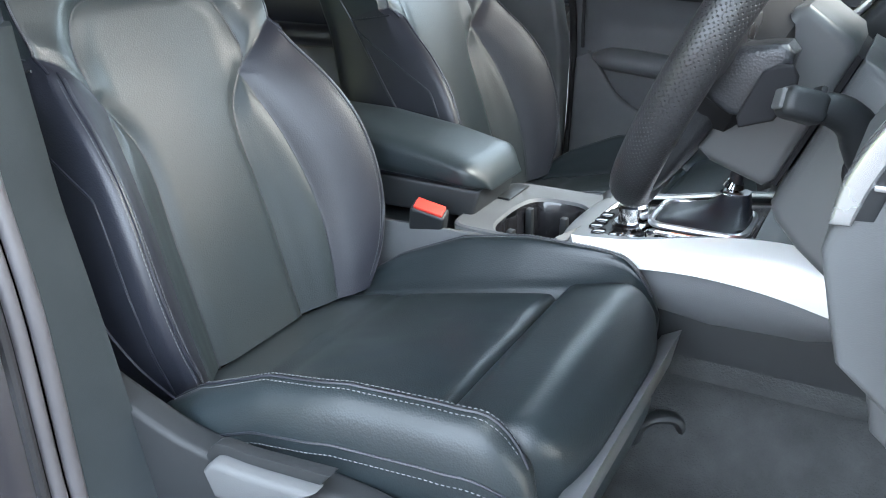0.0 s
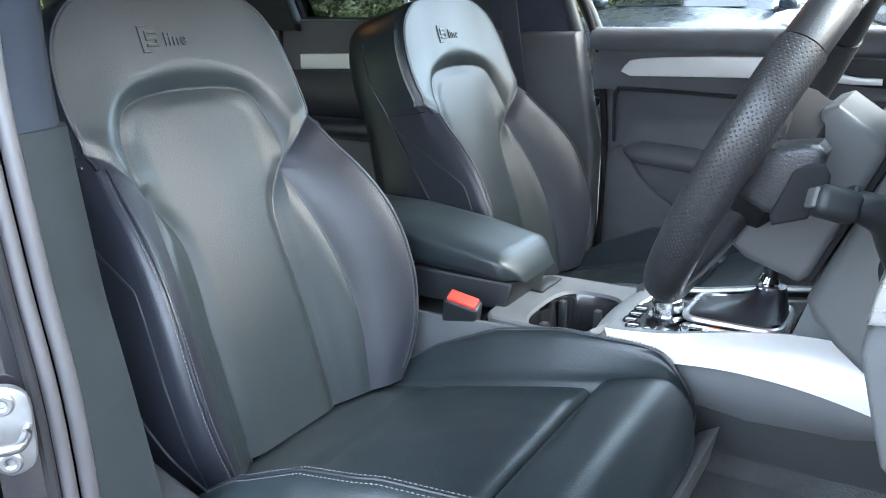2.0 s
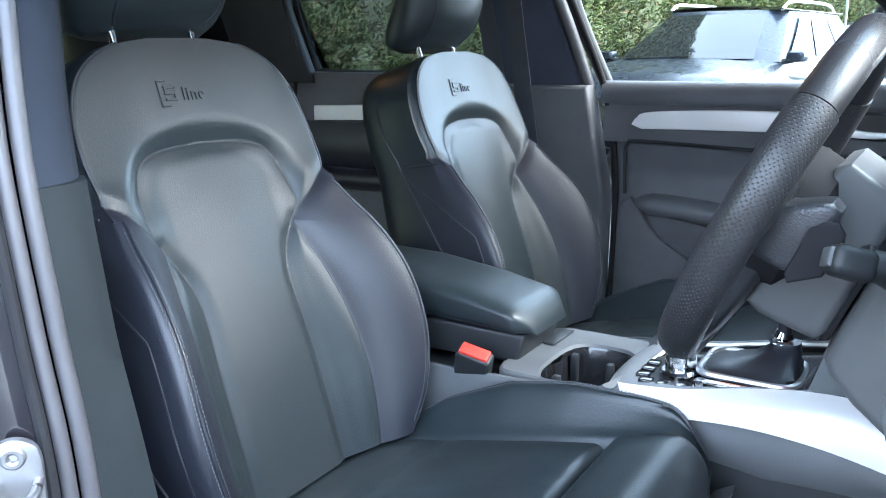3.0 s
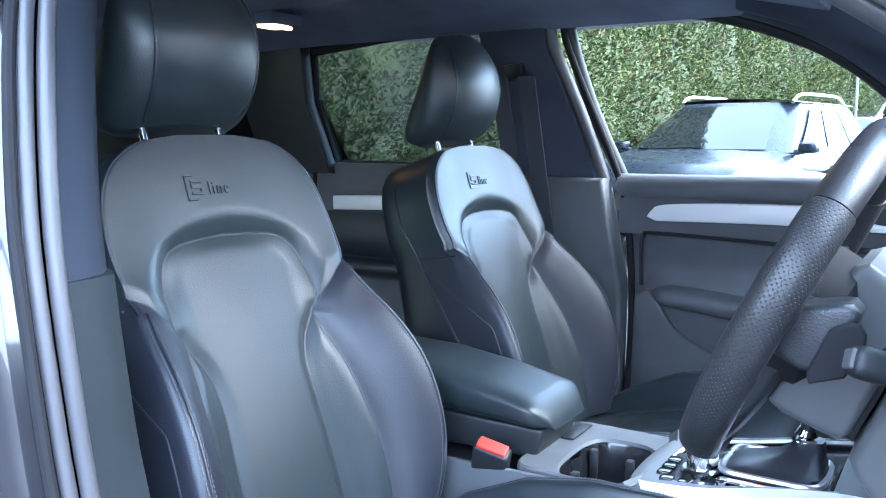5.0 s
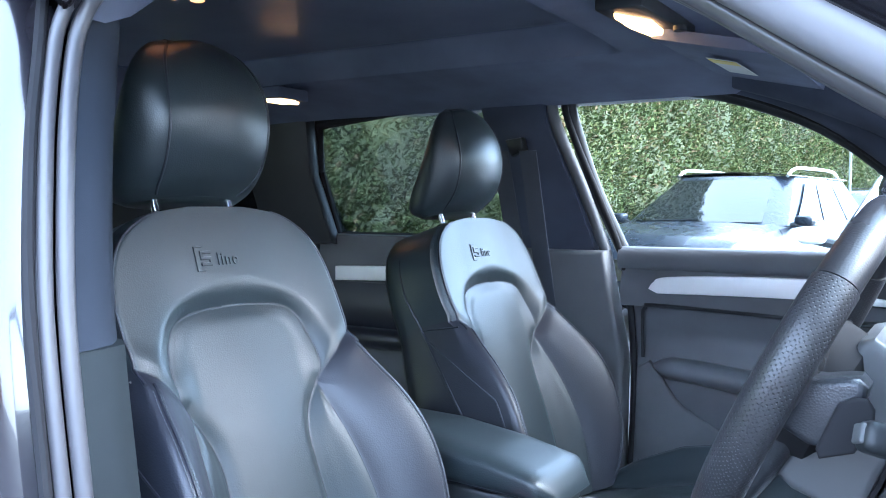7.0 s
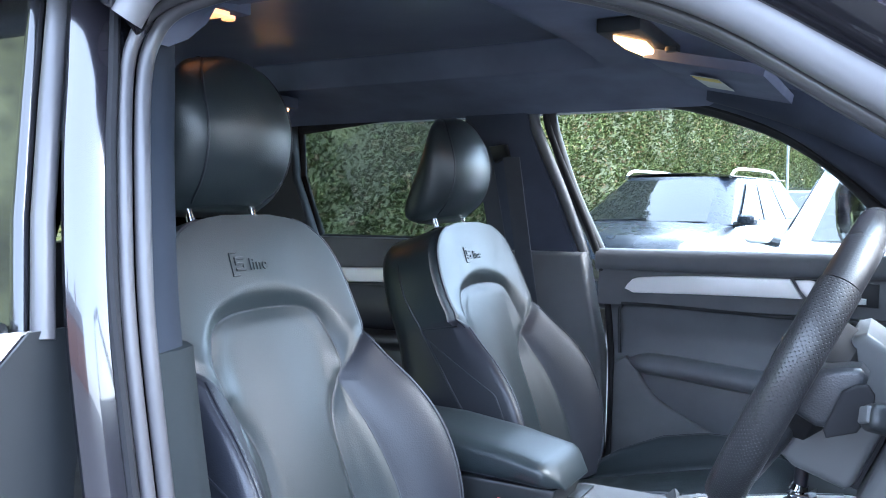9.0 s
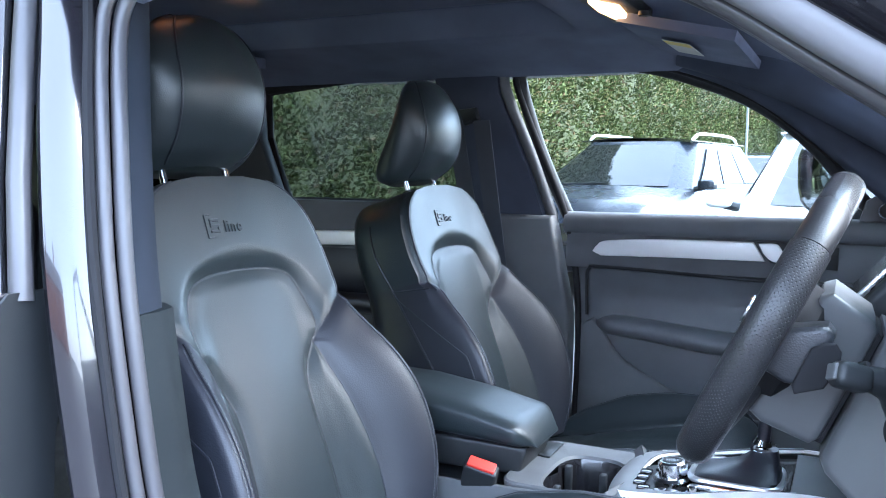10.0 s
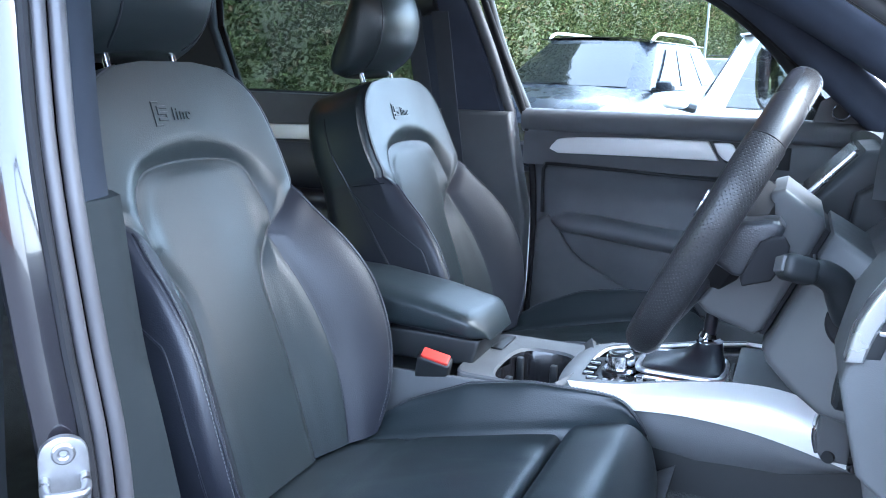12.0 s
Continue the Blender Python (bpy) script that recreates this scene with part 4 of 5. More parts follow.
def arm_ring(u):
    x = -0.95 + 0.432 * u
    z = lerp(x, (-0.95, -0.76, -0.64, -0.55, -0.515), (0.842, 0.838, 0.822, 0.802, 0.780))
    w = 0.088 * (1 - 0.35 * smooth(0.90, 1.0, u) ** 2)
    low = lerp(x, (-0.95, -0.60, -0.50, -0.46), (0.768, 0.762, 0.757, 0.758))
    if u > 0.93:
        z = low + (z - low) * math.sqrt(max(0.02, 1 - ((u - 0.93) / 0.07) ** 2))
    mid, half = (z + low) / 2, (z - low) / 2
    return [Vector((x, MID + w * math.copysign(abs(math.cos(a)) ** 0.42, math.cos(a)), mid + half * math.copysign(abs(math.sin(a)) ** 0.55, math.sin(a)))) for a in (2 * math.pi * k / 48 for k in range(48))]
part("pad", loft([arm_ring(k / 50) for k in range(51)]), LEATHER, arm, "stitched leather pad", 60)
seam = [arm_ring(k / 50)[30] for k in range(3, 48)]
part("seam", tube(seam, 0.0015, 6), LEATHER_DARK, arm)
part("stitching", stitches([p + Vector((0, -0.0008, 0.002)) for p in seam], (0, -0.7, 0.7)), THREAD, arm)
part("stand", prism([(-0.94, 0.70), (-0.94, 0.765), (-0.53, 0.760), (-0.545, 0.712)], "y", MID - 0.07, MID + 0.07, 0.008, 3), PLASTIC_D, arm)

# controls on the deck
mmi = thing("rotary_controller", "chrome rotary control knob among black buttons", "control knob")
kz = deck_z(-0.30)
part("base", prism([(-0.352, 1.085), (-0.335, 1.070), (-0.265, 1.070), (-0.255, 1.085), (-0.255, 1.185), (-0.270, 1.20), (-0.335, 1.20), (-0.352, 1.185)], "z", kz - 0.01, kz + 0.004, 0.002), PLASTIC_D, mmi)
part("collar", disc((-0.300, 1.125, kz + 0.016), (-0.1, 0, 1), 0.030, 0.014, 0.004), CHROME, mmi)
part("knob", disc((-0.301, 1.125, kz + 0.040), (-0.1, 0, 1), 0.022, 0.026, 0.003), CHROME, mmi)
part("knob_ring", disc((-0.301, 1.125, kz + 0.0415), (-0.1, 0, 1), 0.015, 0.004, 0.001, 28, 0.010), PLASTIC_D, mmi)
part("small_collar", disc((-0.262, 1.083, kz + 0.012), (-0.1, 0, 1), 0.013, 0.008, 0.003), CHROME, mmi)
part("small_knob", disc((-0.262, 1.083, kz + 0.021), (-0.1, 0, 1), 0.009, 0.012, 0.002), CHROME, mmi)
for k, (x, y) in enumerate(((-0.345, 1.10), (-0.345, 1.125), (-0.345, 1.15), (-0.335, 1.080), (-0.310, 1.078), (-0.285, 1.078), (-0.325, 1.175), (-0.295, 1.18), (-0.268, 1.15))):
    part("button", box(x - 0.009, x + 0.009, y - 0.009, y + 0.009, kz + 0.002, kz + 0.009, 0.002), GLOSS, mmi)

gear = thing("gear_lever", "gear lever with black leather gaiter and chrome collar", "gear lever")
gz = deck_z(-0.20)
part("gate_frame", tube([p + Vector((0, 0, 0)) for p in ring(0.064, 0.058, 0.35, -0.208, 1.152, gz + 0.006)] + [ring(0.064, 0.058, 0.35, -0.208, 1.152, gz + 0.006)[0]], 0.005, 8), SATIN, gear, "chrome frame round the gaiter")
folds = [(1, 1, 0, 0.004), (0.95, 0.93, 0.004, 0.010), (0.78, 0.80, 0.012, 0.013), (0.66, 0.66, 0.020, 0.019), (0.50, 0.52, 0.027, 0.023), (0.40, 0.44, 0.033, 0.031), (0.34, 0.36, 0.036, 0.036), (0.28, 0.30, 0.038, 0.046)]
part("gaiter", loft([ring(0.064 * f, 0.052 * f2, 0.6, -0.208 + dx, 1.152 + 0.5 * dx, gz + h) for f, f2, dx, h in folds]), LEATHER_DARK, gear, "folded black leather gaiter")
part("collar", tube([(-0.176, 1.170, gz + 0.044), (-0.176, 1.170, gz + 0.052), (-0.174, 1.170, gz + 0.060)], [0.017, 0.015, 0.012], 16), CHROME, gear)
part("stem", tube([(-0.174, 1.170, gz + 0.058), (-0.171, 1.170, gz + 0.10)], 0.010, 12), LEATHER_DARK, gear)
part("knob", tube(curve([(-0.171, 1.170, gz + 0.095), (-0.176, 1.170, gz + 0.115), (-0.184, 1.170, gz + 0.135), (-0.198, 1.170, gz + 0.142)], 8), [0.012, 0.017, 0.021, 0.023, 0.023, 0.023, 0.021, 0.017, 0.008], 16), LEATHER_DARK, gear)
part("position_strip", box(-0.255, -0.125, 1.073, 1.082, gz, gz + 0.005, 0.001), CHROME, gear)
part("position_light", box(-0.160, -0.150, 1.074, 1.080, gz + 0.003, gz + 0.0065, 0.001), REDGLOW, gear, "red lit gear position mark")
part("position_glow", box(-0.235, -0.165, 1.0765, 1.0785, gz + 0.003, gz + 0.006, 0.0005), mat("orange_mark", (0.5, 0.14, 0.04), 0.5), gear)
for x in (-0.225, -0.195, -0.165):
    part("switch", box(x - 0.012, x + 0.012, 1.063, 1.071, gz - 0.002, gz + 0.004, 0.001), GLOSS, gear)
ash = thing("storage_lid", "closed black storage lid with chrome lip on the console", "storage lid")
part("lid", sheet(lambda u, v: Vector((-0.128 + 0.14 * u, 1.075 + 0.19 * v, deck_z(-0.128 + 0.14 * u) + 0.003)), 6, 4, 0.008), PLASTIC_D, ash)
part("lip", tube([(-0.133, 1.085, gz + 0.008), (-0.133, 1.185, gz + 0.008)], 0.003, 8), CHROME, ash)

buckle = thing("belt_buckle", "black seat belt buckle with red release button", "belt buckle")
bm_ = Matrix.Translation((-0.586, 1.045, 0.735)) @ pose(0, 0, 0, 24, 14, 10)
part("housing", moved(box(-0.030, 0.026, -0.013, 0.013, -0.085, 0.006, 0.005, 3), bm_), PLASTIC_D, buckle)
part("release_button", moved(box(-0.025, 0.021, -0.0105, 0.0105, 0.004, 0.011, 0.002), bm_), RED, buckle, "bright red push button")
part("stalk", moved(box(-0.016, 0.016, -0.006, 0.006, -0.16, -0.08, 0.003), bm_), PLASTIC_D, buckle)

# ---- steering wheel and dash ----
REACH = Matrix.Translation((-0.098, -0.166, 1.152)) @ Matrix.Scale(1.095, 4) @ Matrix.Translation((0.098, 0.166, -1.152))
WC, WA, WN = Vector((-0.1495, 0.805, 1.0485)), Vector((0.430, 0, 0.903)), Vector((-0.903, 0, 0.430))
WB = Vector((0, 1, 0))
def wheel_at(a, across, out=0.0):
    return WC + WA * a + WB * across + WN * out
def rim_mesh(a0, a1, n, r=0.0165, R=0.1635, bulge=0.0, sides=20):
    bm = bmesh.new()
    uv = bm.loops.layers.uv.new("uv")
    rows = []
    for i in range(n + 1):
        a = radians(a0 + (a1 - a0) * i / n)
        d = WA * math.cos(a) - WB * math.sin(a)
        rr = r + bulge
        rows.append([bm.verts.new(WC + d * (R + 0.92 * rr * math.cos(b)) + WN * (1.12 * rr * math.sin(b))) for b in (2 * math.pi * k / sides for k in range(sides))])
    for i in range(n):
        for k in range(sides):
            j = (k + 1) % sides
            f = bm.faces.new((rows[i][k], rows[i][j], rows[i + 1][j], rows[i + 1][k]))
            for loop_, (p, q) in zip(f.loops, ((i, k), (i, k + 1), (i + 1, k + 1), (i + 1, k))):
                loop_[uv].uv = (p / n * radians(abs(a1 - a0)) * R / 0.0033, q / sides * 0.1056 / 0.0033)
    for r_ in (rows[0], rows[-1]):
        bm.faces.new(r_)
    return bm
def perforated():
    """Black leather with a staggered grid of small punched dimples."""
    m = mat("perforated_leather", (0.024, 0.024, 0.026), 0.32, stain=0.1)
    nt = m.node_tree
    b = nt.nodes["Principled BSDF"]
    uvn = nt.nodes.new("ShaderNodeUVMap")
    uvn.uv_map = "uv"
    rot = nt.nodes.new("ShaderNodeMapping")
    rot.inputs["Rotation"].default_value[2] = radians(45)
    fr = nt.nodes.new("ShaderNodeVectorMath")
    fr.operation = "FRACTION"
    sub = nt.nodes.new("ShaderNodeVectorMath")
    sub.operation = "SUBTRACT"
    sub.inputs[1].default_value = (0.5, 0.5, 0)
    ln = nt.nodes.new("ShaderNodeVectorMath")
    ln.operation = "LENGTH"
    mr = nt.nodes.new("ShaderNodeMapRange")
    mr.inputs["From Min"].default_value, mr.inputs["From Max"].default_value = 0.10, 0.26
    mr.clamp = True
    bump = nt.nodes.new("ShaderNodeBump")
    bump.inputs["Strength"].default_value, bump.inputs["Distance"].default_value = 0.9, 0.0008
    nt.links.new(uvn.outputs[0], rot.inputs["Vector"])
    nt.links.new(rot.outputs[0], fr.inputs[0])
    nt.links.new(fr.outputs[0], sub.inputs[0])
    nt.links.new(sub.outputs[0], ln.inputs[0])
    nt.links.new(ln.outputs["Value"], mr.inputs["Value"])
    nt.links.new(mr.outputs[0], bump.inputs["Height"])
    nt.links.new(bump.outputs[0], b.inputs["Normal"])
    return m
PERFORATED = perforated()
PERFORATED_PAD = mat("ribbed_leather", (0.024, 0.026, 0.030), 0.36, spec=0.6, grain=0.0005, size=0.0020)
wheel = thing("steering_wheel", "black leather steering wheel with perforated grips and paddles", "steering wheel")
part("rim_top", rim_mesh(-52, 52, 50), PERF, wheel, "smooth leather upper rim")
part("rim_grip", rim_mesh(52.6, 150, 60, bulge=0.0012), PERFORATED, wheel, "perforated leather grip")
part("rim_bottom", rim_mesh(150.6, 209.4, 30), PERF, wheel)
part("far_grip", rim_mesh(210, 307.4, 40, bulge=0.0012), PERFORATED, wheel, "perforated leather grip")
part("hub", loft([[wheel_at(-0.005 + f * 0.075 * math.cos(k) * (1.0 if math.cos(k) < 0 else 0.85), f * 0.080 * math.sin(k), o) for k in (2 * math.pi * i / 40 for i in range(40))] for f, o in ((0.75, -0.05), (0.95, -0.04), (1.0, -0.015), (0.95, 0.005), (0.8, 0.016), (0.4, 0.022), (0.05, 0.023))]), RUBBER_D, wheel, "dark airbag cover")
part("hub_badge", disc(wheel_at(0.0, 0.0, 0.026), WN, 0.018, 0.004), CHROME, wheel)
for s in (-1, 1):
    part("spoke", loft([[wheel_at(0.012 + w * math.cos(k), s * a, o + 0.010 * math.sin(k)) for k in (2 * math.pi * i / 16 for i in range(16))] for a, w, o in ((0.06, 0.034, -0.01), (0.10, 0.028, -0.012), (0.135, 0.026, -0.010), (0.168, 0.034, -0.002))]), PERF, wheel)
    part("spoke_trim", loft([[wheel_at(0.012 + w * math.cos(k), s * a, o + 0.004 * math.sin(k)) for k in (2 * math.pi * i / 12 for i in range(12))] for a, w, o in ((0.07, 0.020, 0.004), (0.12, 0.017, 0.001), (0.150, 0.014, 0.002))]), GLOSS, wheel, "gloss black spoke trim")
    for kind, poly, y0, y1, r_, m_, lab in (
        ("thumb_grip", [(0.022, -0.010), (0.030, -0.026), (0.040, -0.040), (0.044, -0.048), (0.040, -0.057), (0.026, -0.060), (0.006, -0.058), (-0.018, -0.055), (-0.024, -0.040), (-0.022, -0.010)], 0.088, 0.132, 0.007, PERFORATED_PAD, "perforated leather thumb rest"),
        ("paddle", [(0.020, -0.044), (0.030, -0.051), (0.035, -0.060), (0.030, -0.068), (0.016, -0.074), (-0.008, -0.071), (-0.026, -0.052), (-0.020, -0.046)], 0.134, 0.141, 0.0028, RUBBER_D, "black shift paddle")):
        bm = prism(poly, "z", y0, y1, r_, 3)
        for v in bm.verts:
            v.co = wheel_at(v.co.x, s * v.co.z, v.co.y)
        part(kind, bm, m_, wheel, lab)
part("lower_spoke", loft([[wheel_at(-a, w * math.copysign(abs(math.cos(k)) ** 0.5, math.cos(k)), o + t * math.copysign(abs(math.sin(k)) ** 0.6, math.sin(k))) for k in (2 * math.pi * i / 28 for i in range(28))] for a, w, o, t in ((0.05, 0.060, -0.014, 0.020), (0.09, 0.052, -0.012, 0.018), (0.13, 0.046, -0.008, 0.015), (0.160, 0.044, -0.002, 0.012))]), PERFORATED_PAD, wheel, "perforated leather lower spoke")
part("lower_spoke_trim", tube([wheel_at(-0.075, -0.030, 0.002), wheel_at(-0.12, -0.024, 0.002), wheel_at(-0.168, -0.024, 0.004)], 0.003, 8), CHROME, wheel)

SHROUD = mat("shroud_plastic", (0.088, 0.090, 0.093), 0.42, grain=0.00005, size=0.001)
column = thing("steering_column", "dark plastic steering column shroud with a control stalk", "steering column")
part("front_shroud", prism([(-0.164, 0.956), (-0.150, 0.944), (-0.102, 0.927), (-0.092, 0.934), (-0.043, 1.050), (-0.047, 1.062), (-0.085, 1.088), (-0.097, 1.084)], "y", 0.762, 0.905, 0.009, 4), SHROUD, column, "grey plastic column shroud")
part("gap", prism([(-0.110, 0.935), (-0.090, 0.927), (-0.038, 1.046), (-0.055, 1.060)], "y", 0.770, 0.895, 0.003), RUBBER_D, column)
bm = prism([(-0.091, 0.918), (-0.085, 0.905), (-0.062, 0.887), (-0.032, 0.871), (0.12, 0.84), (0.12, 1.02), (0.004, 1.028), (-0.024, 1.044), (-0.036, 1.050)], "y", 0.748, 0.915, 0.009, 4)
for v in bm.verts:
    if v.co.y < 0.80:
        v.co.y -= 0.55 * max(0.0, min(0.085, v.co.x + 0.06 + 0.4 * (1.0 - v.co.z)))
part("rear_shroud", bm, SHROUD, column, "grey plastic shroud behind the stalk")
part("stalk_arm", tube(curve([(-0.010, 0.700, 0.972), (-0.018, 0.678, 0.982), (-0.024, 0.664, 1.000), (-0.032, 0.656, 1.018), (-0.046, 0.646, 1.028), (-0.060, 0.637, 1.031)], 30), [0.0125 + 0.004 * math.sin(math.pi * k / 30) for k in range(31)], 16, flat=0.85), PLASTIC_D, column, "black control stalk")
part("stalk_boot", disc((-0.012, 0.694, 0.972), (-0.25, -1, 0.25), 0.026, 0.014, 0.003), RUBBER_D, column)
st = Matrix.Translation((-0.066, 0.633, 1.032)) @ pose(0, 0, 0, -18, 14, 24)
part("stalk_head", moved(box(-0.018, 0.016, -0.013, 0.013, -0.012, 0.012, 0.008, 5), st), PLASTIC_D, column)
part("stalk_button", moved(box(-0.0200, -0.014, -0.008, 0.008, -0.007, 0.008, 0.0018, 3), st), PLASTIC_G, column)
part("stalk_slider", moved(box(0.006, 0.011, -0.008, 0.008, 0.008, 0.016, 0.0015), st), PLASTIC_D, column)
for ob in (wheel, column):
    ob.matrix_world = REACH @ ob.matrix_world

dash = thing("dashboard", "dark dashboard with silver vents and a screen", "dashboard")
prof = [(-0.021, 0.984), (-0.025, 0.962), (-0.014, 0.92), (-0.004, 0.885), (0.032, 0.856), (0.10, 0.83), (0.50, 0.80), (0.50, 1.07), (0.14, 1.075), (0.04, 1.070), (0.002, 1.05), (-0.014, 1.020)]
part("end_panel", prism([(x + 0.05, z) for x, z in prof], "y", 0.465, 0.55, 0.02, 3), PLASTIC, dash)
part("driver_panel", prism(prof, "y", 0.55, 0.685, 0.006, 3), PLASTIC, dash, "dark lower dash panel")
part("inner_panel", prism([(-0.010, 0.99), (0.0, 0.88), (0.03, 0.76), (0.10, 0.70), (0.50, 0.70), (0.50, 1.05), (0.05, 1.05)], "y", 0.685, 1.03, 0.008, 3), PLASTIC, dash)
part("centre_block", prism([(-0.02, 0.86), (0.0, 0.70), (0.50, 0.70), (0.50, 1.10), (0.06, 1.10), (0.0, 1.06)], "y", 1.03, 1.31, 0.008, 3), PLASTIC_D, dash)
part("passenger_panel", prism([(0.05, 1.06), (0.04, 0.98), (0.06, 0.80), (0.12, 0.70), (0.50, 0.70), (0.50, 1.08), (0.14, 1.085)], "y", 1.31, 1.94, 0.012, 3), PLASTIC, dash)
part("dash_top", sheet(lambda u, v: Vector((0.03 + 0.85 * u, 0.465 + 1.475 * v, 1.09 + 0.035 * math.sin(math.pi * v) - 0.05 * u)), 12, 24, 0.02), PLASTIC, dash)
hood = []
for i in range(21):
    a = math.pi * i / 20
    hood.append([Vector((x, 0.805 + f * 0.19 * math.cos(a), 1.06 + f * 0.125 * math.sin(a) ** 0.8)) for x, f in ((0.015, 1.0), (0.02, 1.06), (0.25, 1.02), (0.26, 0.95), (0.06, 0.90))])
part("binnacle_hood", loft(hood, True, True), PLASTIC, dash, "dark instrument hood")
part("dial_face", sheet(lambda u, v: Vector((0.10 + 0.03 * v, 0.64 + 0.33 * u, 1.02 + 0.13 * v)), 4, 4, -0.005), GLOSS, dash)
part("screen_surround", prism([(-0.056, 1.035), (-0.045, 1.075), (0.02, 1.150), (0.06, 1.155), (0.06, 1.03)], "y", 1.055, 1.285, 0.012, 3), PLASTIC_D, dash, "screen and vent pod").matrix_world = pose(-0.014, 0, -0.035)
part("screen_frame", tube([(-0.060, 1.065, 1.042), (-0.049, 1.065, 1.080), (0.008, 1.065, 1.146)], 0.0045, 8), SATIN, dash, "satin silver edge of the screen pod").matrix_world = pose(-0.014, 0, -0.035)
part("screen_bar", tube([(-0.060, 1.065, 1.042), (-0.035, 1.058, 1.028), (-0.010, 1.050, 1.012)], 0.006, 8), SATIN, dash).matrix_world = pose(-0.014, 0, -0.035)
part("screen_glass", sheet(lambda u, v: Vector((-0.049 + 0.06 * v, 1.085 + 0.17 * u, 1.082 + 0.068 * v)), 1, 1, -0.003), GLOSS, dash).matrix_world = pose(-0.014, 0, -0.035)
vent = flat2([(-0.0235, 0.982), (-0.0185, 1.012), (-0.004, 1.045), (0.012, 1.066)], 14) + flat2([(0.028, 1.060), (0.010, 1.036), (-0.002, 1.010), (-0.010, 0.983)], 14)
part("vent_frame", prism(vent, "y", 0.546, 0.575, 0.003, 3), SATIN, dash, "silver air vent surround")
part("vent_insert", prism([(x + 0.012, z + 0.004) for x, z in vent], "y", 0.549, 0.60, 0.002), PLASTIC_D, dash)
for k in range(3):
    part("vent_slat", box(-0.002 + 0.007 * k, 0.014 + 0.007 * k, 0.545, 0.60, 1.008 + 0.014 * k, 1.012 + 0.014 * k, 0.001), CHROME, dash)
part("light_switch", disc((-0.022, 0.64, 0.93), (-1, 0, 0.1), 0.02, 0.02, 0.004), PLASTIC_D, dash)
key = thing("key_slot", "black key slot with chrome edge beside the console", "key slot")
part("housing", prism(flat2([(-0.012, 0.770), (0.004, 0.782), (0.030, 0.780)], 6) + [(0.030, 0.700), (-0.002, 0.700), (-0.012, 0.715)], "y", 1.005, 1.032, 0.005, 3), PLASTIC_G, key)
part("chrome_edge", tube(curve([(-0.010, 1.010, 0.710), (-0.016, 1.006, 0.735), (-0.014, 1.006, 0.765), (0.0, 1.006, 0.784)], 14), 0.003, 8), CHROME, key)
part("button", disc((0.004, 1.003, 0.708), (-0.3, -1, 0), 0.009, 0.01), PLASTIC_D, key)

hook = thing("seat_rail_bracket", "grey metal bracket at the end of the seat rail", "rail bracket")
part("arch", tube(curve([(-0.23, 0.975, 0.478), (-0.222, 0.975, 0.515), (-0.200, 0.985, 0.528), (-0.178, 0.995, 0.520), (-0.172, 0.998, 0.480)], 20), 0.011, 10, flat=0.7), PLASTIC_D, hook)
part("foot", box(-0.25, -0.16, 0.965, 1.01, 0.466, 0.484, 0.004), PLASTIC_D, hook)
wind = thing("windscreen", "clear windscreen of the car", "windscreen", kind="structure")
part("pane", sheet(lambda u, v: Vector((-0.06 + 0.95 * v, 0.53 + 1.28 * u - 0.05 * (2 * u - 1) * v, 1.37 - 0.27 * v)), 8, 4, 0.004), SCREEN, wind).visible_shadow = False

